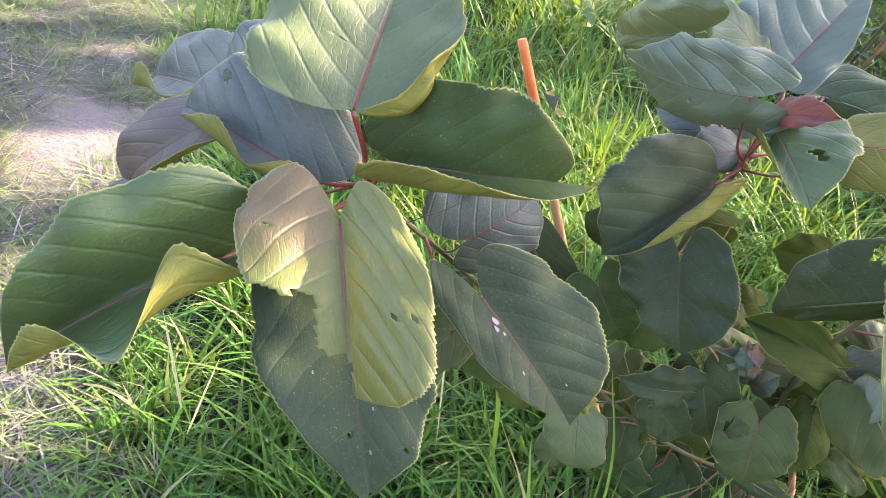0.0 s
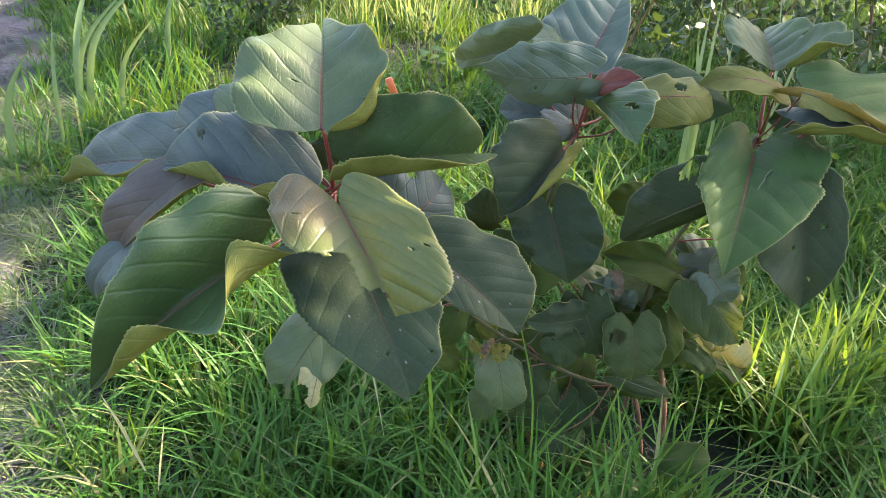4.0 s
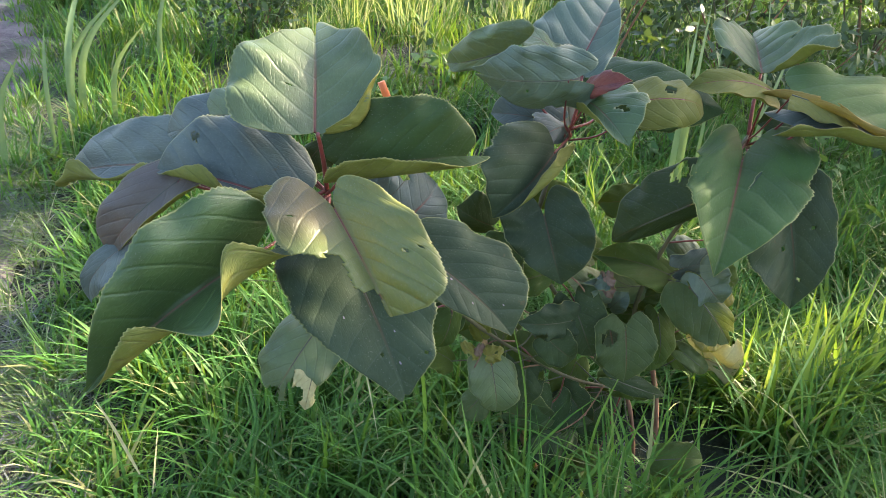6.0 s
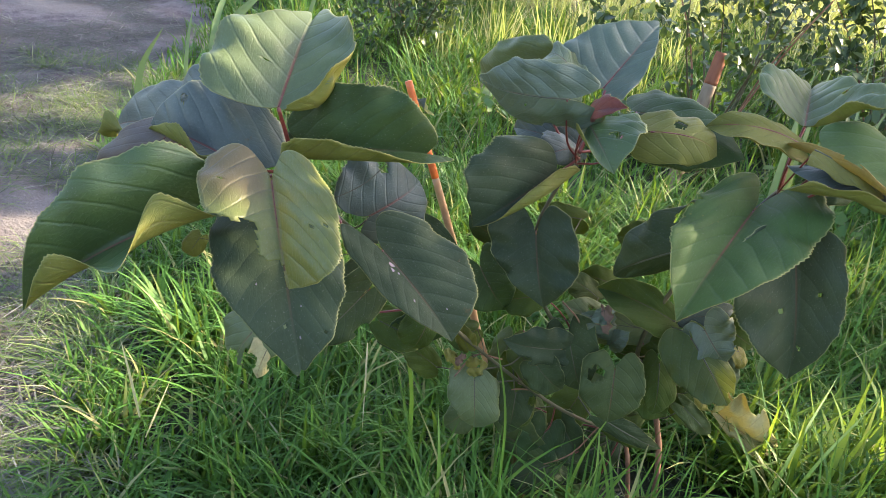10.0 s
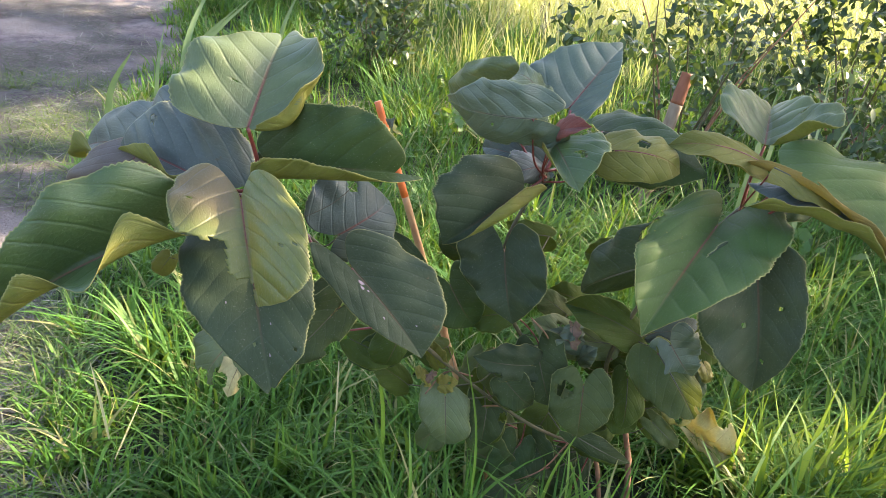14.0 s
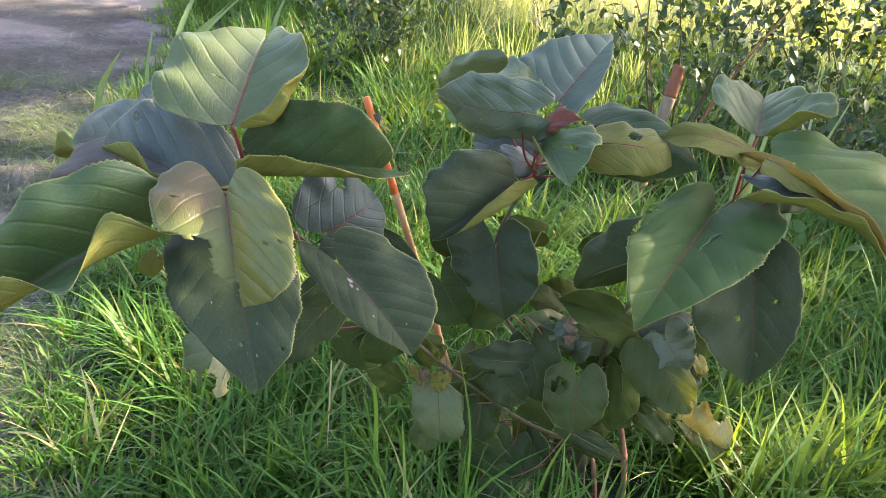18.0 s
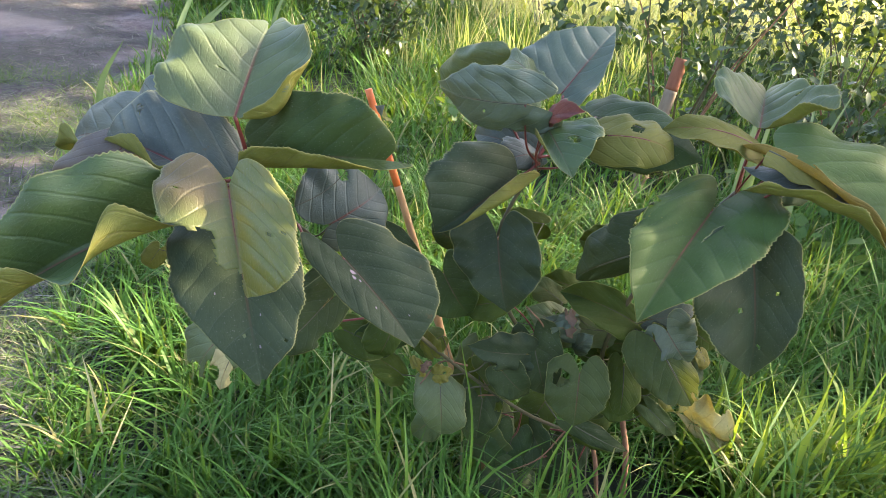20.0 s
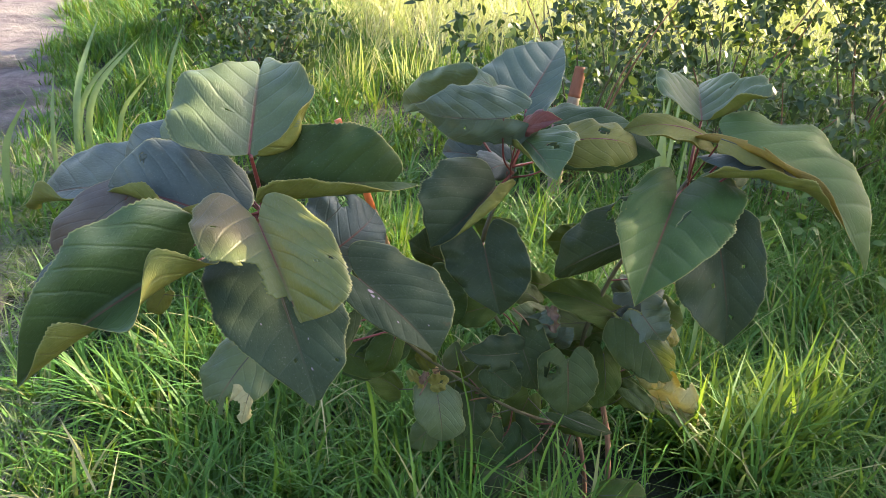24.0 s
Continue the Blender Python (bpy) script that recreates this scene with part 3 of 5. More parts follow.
def sward(name, n, x0, x1, y0, y1, tall, wide, material, label, lean=0.25, droop=0.45, keep=round_trunk, segs=4, low=0.40):
    x, y, turn, size = field(n, x0, x1, y0, y1, keep)
    m = len(x)
    h = tall * size * rng.uniform(0.55, 1.25, m)
    edge = np.array([min(1.0, low + 0.85 * max(0.0, a - path_edge(b))) for a, b in zip(x, y)])
    w = wide * rng.uniform(0.5, 1.3, m)
    ob = blades(name, x, y, h * edge, w, rng.uniform(0.0, 2 * lean, m), turn + rng.normal(0, 0.9, m), np.abs(rng.normal(droop, 0.3, m)), material, segs)
    return tagged(ob, label, "grass", kind="stuff")


sward("long_grass", 20000, -0.8, 3.2, 0.55, 3.1, 0.29, 0.0112, GRASS, "long broad-bladed green grass round the young tree", segs=5)
sward("fine_grass", 20000, -0.8, 3.2, 0.55, 3.1, 0.20, 0.0065, GRASS, "fine green undergrowth of grass", segs=4, lean=0.4)
sward("front_grass", 420, 0.15, 0.85, 0.86, 1.0, 0.30, 0.0105, GRASS, "long green grass in front of the low leaves", segs=5, keep=on_grass)
sward("broad_grass", 420, 1.0, 1.7, 1.15, 1.65, 0.30, 0.021, GRASS_BROAD_LIT, "broad grass blades in a patch of sun, coloured brighter yellow-green as if sunlit", segs=5, lean=0.2, droop=0.35)
sward("meadow_grass", 19000, -1.8, 4.8, 3.0, 6.8, 0.32, 0.012, GRASS, "long green grass farther back in the shade", keep=lambda x, y: on_grass(x, y) and ((x - 0.75) / 0.5) ** 2 + ((y - 4.75) / 0.4) ** 2 > 0.7)
sward("rough_grass", 9000, -2.4, 0.7, 6.5, 9.5, 0.42, 0.015, GRASS, "tall rough green grass behind the bushes", segs=3)
sward("outer_grass", 20000, -7.0, 9.0, -5.0, 0.6, 0.22, 0.022, GRASS, "shaded grass round the path and the young tree", segs=3, keep=lambda x, y: abs(x + 2.0) > 1.4)
sward("side_grass", 9000, 3.15, 9.0, 0.5, 6.8, 0.26, 0.02, GRASS, "long green grass beside the shrubs", segs=3)
sward("sunlit_grass", 26000, -3.0, 10.0, 6.6, 13.5, 0.50, 0.016, GRASS_FAR, "tall straw-yellow grass, its full sun partly put into the colour", keep=lambda x, y: x > 0.1 + 0.25 * noise.noise(Vector((x, y * 0.7, 3))), segs=3)
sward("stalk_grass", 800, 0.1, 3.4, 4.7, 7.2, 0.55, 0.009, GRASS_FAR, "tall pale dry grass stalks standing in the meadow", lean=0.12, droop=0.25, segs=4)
sward("path_grass", 16000, -3.2, -0.5, 0.8, 6.5, 0.075, 0.0045, GRASS, "short patchy grass along the path", lean=0.6, keep=lambda x, y: x < path_edge(y) + 0.25 and noise.noise(Vector((x * 2.1, y * 2.1, 3))) > -0.12 + 0.22 * (y > 2.8), segs=3)

sward("mown_grass", 38000, -2.6, -0.45, 0.9, 4.5, 0.19, 0.0055, GRASS_DRY, "short dry mown grass between path and meadow", lean=0.8, droop=0.7, keep=lambda x, y: x < path_edge(y) + 0.22 and bare(x, y) and noise.noise(Vector((x * 3.1, y * 3.1, 6))) > -0.28 + 0.5 * max(0.0, -x - 1.55), segs=3, low=0.5)


def cuttings(name, n, x0, x1, y0, y1, label, keep):
    x, y = rng.uniform(x0, x1, n), rng.uniform(y0, y1, n)
    ok = np.array([keep(a, b) for a, b in zip(x, y)])
    x, y = x[ok], y[ok]
    m = len(x)
    z = np.array([rise(a, b) for a, b in zip(x, y)]) + rng.uniform(0.015, 0.05, m)
    ob = blades(name, x, y, rng.uniform(0.04, 0.16, m), rng.uniform(0.0022, 0.0062, m), np.full(m, 1.0), rng.uniform(-3.14, 3.14, m), rng.uniform(-0.1, 0.1, m), STRAW, 2, z, 0.93)
    return tagged(ob, label, "cut grass", kind="stuff")


cuttings("grass_cuttings", 80000, -3.4, -0.2, 0.7, 6.5, "dry grey-brown grass cuttings lying on the path", lambda x, y: x < path_edge(y) + 0.35 * rng.uniform() and noise.noise(Vector((x * 1.7, y * 1.7, 12))) + 0.6 * noise.noise(Vector((x * 6, y * 6, 2))) > -0.42 and bare(x, y))
cuttings("leaf_litter", 2600, 0.1, 1.5, 4.1, 5.5, "brown dry litter on a bare patch of ground", lambda x, y: ((x - 0.75) / 0.6) ** 2 + ((y - 4.75) / 0.55) ** 2 < 1)
cuttings("dry_grass", 600, -0.6, 2.4, 0.8, 3.0, "dry straw between the grass", lambda x, y: x > path_edge(y))


# ---- foliage of the background ----
def sprays(name, centre, spread_xyz, count, size, material, flat=0.4, openings=(), droop=0.0, axes=None, clump=0, slim=0.30):
    """Many small pointed leaves round a centre, as one mesh; none within an opening (place, way, radius)."""
    c, s = np.array(centre), np.array(spread_xyz)
    q = rng.normal(0, 0.45, (count, 3)) * s + c
    if clump:
        # leaves gathered in bunches at the ends of twigs
        heads = rng.normal(0, 0.45, (max(1, count // clump), 3)) * s + c
        q = heads[rng.integers(0, len(heads), count)] + rng.normal(0, 0.035, (count, 3))
    if axes is not None:
        ball = rng.normal(0, 1, (count, 3))
        ball *= (rng.uniform(0, 1, count) ** 0.4 / np.linalg.norm(ball, axis=1))[:, None]
        q = (ball * s) @ np.array(axes) + c
    ok = q[:, 2] > 0.03
    for place, way, radius in openings:
        d = q - np.array(place)
        w = np.array(way)
        ok &= np.linalg.norm(d - np.outer(d @ w, w), axis=1) > radius
    q = q[ok]
    n = len(q)
    a = rng.uniform(0, 2 * math.pi, n)
    tilt = rng.normal(0, flat, n)
    d = np.stack([np.cos(a) * np.cos(tilt), np.sin(a) * np.cos(tilt), np.sin(tilt) - droop], 1)
    d /= np.linalg.norm(d, axis=1)[:, None]
    e = np.cross(d, np.array([0, 0, 1.0]))
    e /= np.linalg.norm(e, axis=1)[:, None]
    roll = rng.normal(0, 0.5, n)[:, None]
    u = np.cross(e, d)
    e = e * np.cos(roll) + u * np.sin(roll)
    u = np.cross(e, d)
    L = (size * rng.uniform(0.6, 1.3, n))[:, None]
    W = L * slim
    P = np.stack([q, q + d * L * 0.3 + e * W + u * L * 0.05, q + d * L * 0.3, q + d * L * 0.3 - e * W + u * L * 0.05, q + d * L * 0.68 + e * W * 0.75, q + d * L * 0.68 - u * L * 0.03, q + d * L * 0.68 - e * W * 0.75, q + d * L - u * L * 0.12], 1).reshape(-1, 3)
    one = [(0, 2, 1), (0, 3, 2), (1, 2, 5, 4), (2, 3, 6, 5), (4, 5, 7), (5, 6, 7)]
    faces = [tuple(i * 8 + k for k in f) for i in range(n) for f in one]
    return raw_mesh(name, P, faces, True)


def shrub(name, base, half, top, count, size, label, stems=7, material=None, lowest=0.15):
    """A bush: several stems from one base and a crown of small leaves."""
    b = Vector(base)
    ob = thing(name, b, label, "shrub", "bushes behind the tree")
    inv = Matrix.Translation(-b)
    for k in range(stems):
        g = 2 * math.pi * (k + rng.uniform(-0.3, 0.3)) / stems
        r = rng.uniform(0.3, 0.95)
        tipp = b + Vector((math.cos(g) * half[0] * r, math.sin(g) * half[1] * r, top * rng.uniform(0.6, 1.0)))
        mid = b.lerp(tipp, 0.5) + Vector((rng.normal(0, 0.04), rng.normal(0, 0.04), 0.08))
        me = tube("stem", [b + Vector((rng.normal(0, 0.03), rng.normal(0, 0.03), -0.02)), mid, tipp], 0.008, 0.002, 6, 5, 0.1)
        me.transform(inv)
        part("stem", me, STEM_GREEN if k % 4 else BARK, ob)
    me = sprays("foliage", (b.x, b.y, (top + lowest) / 2), (half[0], half[1], (top - lowest) * 0.62), int(count * 1.45), size * 1.15, material or SHRUB, 0.9, clump=13, slim=0.24)
    me.transform(inv)
    part("foliage", me, [material or SHRUB], ob)["kind"] = "stuff"
    return ob


shrub("shrub", (1.55, 3.75, 0), (0.75, 0.6), 1.2, 837, 0.05, "dark-leaved shrub growing beside a wooden post", 9)
shrub("shrub", (2.6, 4.2, 0), (0.9, 0.7), 1.4, 1612, 0.055, "dense dark green shrub with small glossy leaves", 9)
shrub("shrub", (3.7, 4.4, 0), (1.0, 0.8), 1.5, 1860, 0.055, "dense dark green shrub with small glossy leaves", 9)
shrub("shrub", (2.4, 3.1, 0), (0.5, 0.5), 0.75, 558, 0.05, "low shrub with small dark leaves in the grass")
shrub("shrub", (-0.05, 5.3, 0), (0.5, 0.45), 0.85, 930, 0.05, "small dark green bush at the edge of the grass")
shrub("shrub", (-0.35, 7.0, 0), (0.9, 0.5), 1.1, 1116, 0.06, "small dark green bush at the edge of the grass")

# ---- an unseen tree, added out of view to cast shade over the plants ----
focus = Vector((0.35, 3.4, 0.4))
crown_at = focus + sun_dir * 7.0
# spots chosen to be sunlit: the crown is cut open towards the sun there
LIT = ((-0.18, 0.92, 1.19), (0.665, 0.88, 0.895), (-0.015, 0.712, 1.03), (-0.10, 0.93, 0.64), (1.4, 1.45, 0.15), (1.06, 1.34, 0.25), (1.62, 1.4, 0.2), (-0.75, 1.7, 0.05),
       (-0.72, 1.45, 0.05), (-0.55, 1.75, 0.15), (-0.9, 1.2, 0.0), (-1.5, 3.45, 0.0), (0.5, 2.4, 0.15), (1.5, 2.3, 0.2), (-0.3, 3.0, 0.2), (0.9, 3.2, 0.2), (-1.3, 2.2, 0.0),
       (0.2, 3.9, 0.2), (1.6, 4.5, 0.3), (-0.7, 4.3, 0.2), (0.9, 5.2, 0.2), (-0.3, 5.6, 0.3), (-2.3, 6.4, 0.0), (0.03, 0.68, 1.03), (-0.60, 1.66, 0.12), (3.5, 4.3, 0.9), (0.7, 6.0, 0.2), (1.4, 6.3, 0.2))
WIDTHS = (0.13, 0.09, 0.06, 0.03, 0.16, 0.17, 0.07, 0.28, 0.24, 0.22, 0.2, 0.45, 0.36, 0.24, 0.3, 0.4, 0.28, 0.45, 0.4, 0.4, 0.5, 0.4, 0.3, 0.08, 0.16, 0.4, 0.2, 0.2)
across = sun_dir.cross(Vector((0, 0, 1))).normalized()
shade_tree = thing("tree", (7.2, 4.6, 0), "unseen leafy tree, added beside the meadow to shade the grass", "tree")
foot = Vector((7.2, 4.6, 0))
me = tube("trunk", [foot, foot + Vector((0.15, -0.1, 1.6)), Vector((crown_at.x - 0.4, crown_at.y + 0.3, crown_at.z)), Vector((crown_at.x - 0.2, crown_at.y + 0.2, crown_at.z + 1.8))], 0.17, 0.05, 12, 8, 0.12)
me.transform(Matrix.Translation(-foot))
part("trunk", me, BARK, shade_tree)
for k in range(7):
    g = k * 0.9
    p0 = Vector((crown_at.x - 0.4, crown_at.y + 0.3, crown_at.z - 0.4 + 0.2 * k))
    p1 = p0 + Vector((math.cos(g) * 1.9, math.sin(g) * 1.9, 0.5))
    me = tube("limb", [p0, p0.lerp(p1, 0.5) + Vector((0, 0, 0.15)), p1], 0.05, 0.01, 8, 5, 0.1)
    me.transform(Matrix.Translation(-foot))
    part("limb", me, BARK, shade_tree)
me = sprays("crown", tuple(crown_at), (3.9, 1.7, 2.3), 60000, 0.13, CROWN, 0.7, [(p, tuple(sun_dir), r) for p, r in zip(LIT, WIDTHS)], 0.0, [tuple(across), tuple(sun_dir), tuple(across.cross(sun_dir))])
me.transform(Matrix.Translation(-foot))
part("crown", me, [CROWN], shade_tree)["kind"] = "stuff"


# ---- stakes ----
def stake(name, foot, head, radius, label, paint_share, wood, paint, sides=12):
    f, h = Vector(foot), Vector(head)
    ob = thing(name, f, label, "stake")
    cut = h.lerp(f, paint_share)
    for nm, a, b, m, kn in (("pole", f, cut, wood, (0.3, 0.62)), ("painted_top", cut, h, paint, ())):
        me = tube(nm, [a, b], radius, radius * (0.97 if nm == "pole" else 0.94), sides, 40 if kn else 10, 0.04, kn)
        me.transform(Matrix.Translation(-f))
        part(nm, me, m, ob)
    return ob


stake("cane_stake", (0.53, 1.25, 0.0), (0.136, 1.363, 1.012), 0.0085, "leaning bamboo cane with a bright orange painted top", 0.2, STAKE_CANE, STAKE_PAINT)
stake("wooden_post", (1.30, 3.3, 0.0), (1.43, 3.42, 0.70), 0.03, "short round wooden post with a red-painted top", 0.2, POST_WOOD, POST_PAINT)


# ---- single blades and weeds that stand out ----
def lone_blade(name, foot, tip, width, sag, material, label, group, upright=False):
    """One long blade of grass from its foot to its tip, keeled along the middle."""
    f, t = Vector(foot), Vector(tip)
    d = t - f
    e = d.cross(Vector((0.2, -1, 0.35))).normalized()
    u = e.cross(d).normalized()
    mid = f + Vector((d.x * 0.2, d.y * 0.2, d.z * 0.6)) if upright else f.lerp(t, 0.5) + Vector((0, 0, sag))
    line = smooth_line([f, mid, t], 7)
    verts, faces = [], []
    n = len(line) - 1
    for i, p in enumerate(line):
        s = i / n
        w = width * 0.5 * min(1.0, 0.5 + 2.2 * s) * (1 - s ** 2.5) + 0.0003
        q = p - f
        verts += [q + e * w + u * w * 0.25, q, q - e * w + u * w * 0.25]
    for i in range(n):
        a = i * 3
        faces += [(a, a + 1, a + 4, a + 3), (a + 1, a + 2, a + 5, a + 4)]
    ob = part(name, raw_mesh(name, verts, faces), material)
    ob.location = f
    return tagged(ob, label, "grass blade", group)


lone_blade("dry_blade", (-0.399, 1.600, 0.030), (-0.077, 1.450, 0.036), 0.006, 0.02, STRAW_BLADE, "pale dry blade of grass bent over the green", "dry blades")
lone_blade("dry_blade", (-0.433, 1.250, 0.140), (-0.547, 1.450, 0.225), 0.007, 0.01, STRAW_BLADE, "pale dry blade of grass bent over the green", "dry blades")
lone_blade("dry_blade", (-0.404, 1.200, 0.122), (-0.402, 1.400, 0.154), 0.004, 0, STRAW_BLADE, "pale dry blade of grass bent over the green", "dry blades")
lone_blade("dry_blade", (-0.674, 1.300, 0.107), (-0.566, 1.300, 0.087), 0.006, 0.01, STRAW_BLADE, "pale dry blade of grass bent over the green", "dry blades")
lone_blade("dry_blade", (-0.034, 1.200, 0.083), (-0.201, 1.400, 0.116), 0.005, 0.01, STRAW_BLADE, "pale dry blade of grass bent over the green", "dry blades")
lone_blade("dry_blade", (0.093, 1.400, 0.324), (0.109, 1.200, 0.202), 0.004, 0.02, STRAW_BLADE, "pale dry blade of grass bent over the green", "dry blades")
lone_blade("dry_blade", (0.013, 1.300, 0.098), (0.161, 1.350, 0.144), 0.004, 0.04, STRAW_BLADE, "pale dry blade of grass bent over the green", "dry blades")
lone_blade("broad_blade", (-0.948, 3.810, 0.000), (-0.854, 4.200, 0.761), 0.036, 0.05, REED, "tall broad pale green blade of grass", "tall broad blades", True)
lone_blade("broad_blade", (-0.981, 3.970, 0.000), (-0.707, 4.100, 0.643), 0.03, 0.05, REED, "tall broad pale green blade of grass", "tall broad blades", True)
lone_blade("broad_blade", (-0.919, 3.870, 0.000), (-0.625, 4.000, 0.705), 0.036, 0.05, REED, "tall broad pale green blade of grass", "tall broad blades", True)
lone_blade("broad_blade", (-1.172, 3.400, 0.000), (-1.033, 3.400, 0.538), 0.033, 0.02, REED, "tall broad pale green blade of grass", "tall broad blades", True)
lone_blade("broad_blade", (-0.778, 3.900, 0.000), (-0.578, 3.900, 0.547), 0.027, 0.05, REED, "tall broad pale green blade of grass", "tall broad blades", True)
lone_blade("broad_blade", (-0.599, 4.570, 0.000), (-0.494, 4.700, 0.645), 0.03, 0.05, REED, "tall broad pale green blade of grass", "tall broad blades", True)
lone_blade("broad_blade", (-0.996, 3.570, 0.000), (-0.984, 3.700, 0.586), 0.021, 0.05, REED, "tall broad pale green blade of grass", "tall broad blades", True)
lone_blade("broad_blade", (1.380, 2.370, 0.000), (1.464, 2.500, 0.888), 0.03, 0, REED, "tall broad pale green blade of grass", "tall broad blades", True)
lone_blade("broad_blade", (1.486, 2.500, 0.000), (1.430, 2.500, 0.808), 0.033, 0, REED, "tall broad pale green blade of grass", "tall broad blades", True)
lone_blade("broad_blade", (1.493, 2.400, 0.000), (1.521, 2.400, 0.832), 0.018, 0, REED, "tall broad pale green blade of grass", "tall broad blades", True)
lone_blade("broad_blade", (1.471, 2.470, 0.000), (1.561, 2.600, 0.906), 0.024, 0, REED, "tall broad pale green blade of grass", "tall broad blades", True)
lone_blade("broad_blade", (1.197, 1.670, 0.000), (1.404, 1.800, 1.046), 0.021, 0.02, REED, "tall broad pale green blade of grass", "tall broad blades", True)
lone_blade("broad_blade", (1.248, 1.640, 0.000), (1.339, 1.900, 1.090), 0.018, 0, REED, "tall broad pale green blade of grass", "tall broad blades", True)
lone_blade("grass_blade", (1.065, 1.140, 0.000), (1.275, 1.400, 0.371), 0.014, 0, BLADE_GREEN, "long bright green blade of grass", "long green blades", True)
lone_blade("grass_blade", (1.084, 1.105, 0.000), (1.341, 1.300, 0.399), 0.013, 0, BLADE_GREEN, "long bright green blade of grass", "long green blades", True)
lone_blade("grass_blade", (1.076, 1.170, 0.000), (1.005, 1.300, 0.275), 0.012, 0, BLADE_GREEN, "long bright green blade of grass", "long green blades", True)
lone_blade("grass_blade", (1.154, 1.500, 0.000), (1.221, 1.500, 0.231), 0.012, 0, BLADE_GREEN, "long bright green blade of grass", "long green blades", True)
lone_blade("grass_blade", (1.247, 1.400, 0.000), (1.357, 1.400, 0.300), 0.012, 0, BLADE_GREEN, "long bright green blade of grass", "long green blades", True)
lone_blade("grass_blade", (1.233, 1.500, 0.000), (1.178, 1.500, 0.177), 0.01, 0, BLADE_GREEN, "long bright green blade of grass", "long green blades", True)
lone_blade("grass_blade", (0.650, 1.085, 0.000), (0.640, 1.150, 0.366), 0.008, 0, BLADE_GREEN, "long bright green blade of grass", "long green blades", True)
lone_blade("grass_blade", (0.227, 1.215, 0.000), (0.150, 1.150, 0.593), 0.01, 0.03, BLADE_GREEN, "long bright green blade of grass", "long green blades", True)
lone_blade("grass_blade", (0.297, 1.035, 0.000), (0.273, 1.100, 0.389), 0.009, 0.03, BLADE_GREEN, "long bright green blade of grass", "long green blades", True)
lone_blade("grass_blade", (0.586, 1.094, 0.000), (0.665, 1.120, 0.420), 0.009, 0.02, BLADE_GREEN, "long bright green blade of grass", "long green blades", True)
lone_blade("grass_blade", (0.438, 1.100, 0.000), (0.373, 1.100, 0.582), 0.006, 0.02, BLADE_GREEN, "long bright green blade of grass", "long green blades", True)


def weed(foot, radius, height, count, size, label):
    """A low broad-leaved weed: thin stems, each with leaves in pairs."""
    b = Vector(foot)
    ob = thing("weed", b, label, "weed", "weeds in the grass")
    for k in range(max(3, count // 5)):
        g = 2.4 * k
        tipp = Vector((math.cos(g) * radius * 0.6, math.sin(g) * radius * 0.6, height * rng.uniform(0.7, 1.0)))
        part("stem", tube("stem", [Vector((0, 0, -0.01)), tipp * 0.5 + Vector((0, 0, 0.02)), tipp], 0.0025, 0.0012, 6, 4), STEM_GREEN, ob)
    me = sprays("leaves", (0, 0, height * 0.62), (radius, radius, height * 0.5), count, size, WEED, 0.35)
    part("leaves", me, [WEED], ob)["kind"] = "stuff"
    return ob


for wx, wy in ((1.62, 3.02), (1.85, 2.75), (2.15, 2.55), (2.05, 2.2), (2.35, 2.75), (1.35, 2.75), (2.6, 2.4), (0.45, 3.9), (0.9, 4.2)):
    weed((wx, wy, 0), 0.16, rng.uniform(0.22, 0.38), 34, 0.075, "low green weed with toothed oval leaves among the grass")


# ---- the young tree ----
ROOT = Vector((0.84, 1.232, 0.0))
sapling = thing("young_tree", ROOT, "young tree with large heart-shaped leaves on red stalks", "young tree")
HOME = Matrix.Translation(-ROOT)


def stem(name, points, r0, r1, material, knots=()):
    me = tube(name, points, r0, r1, 10, 7, 0.08, knots)
    return part(name, me, material, None)


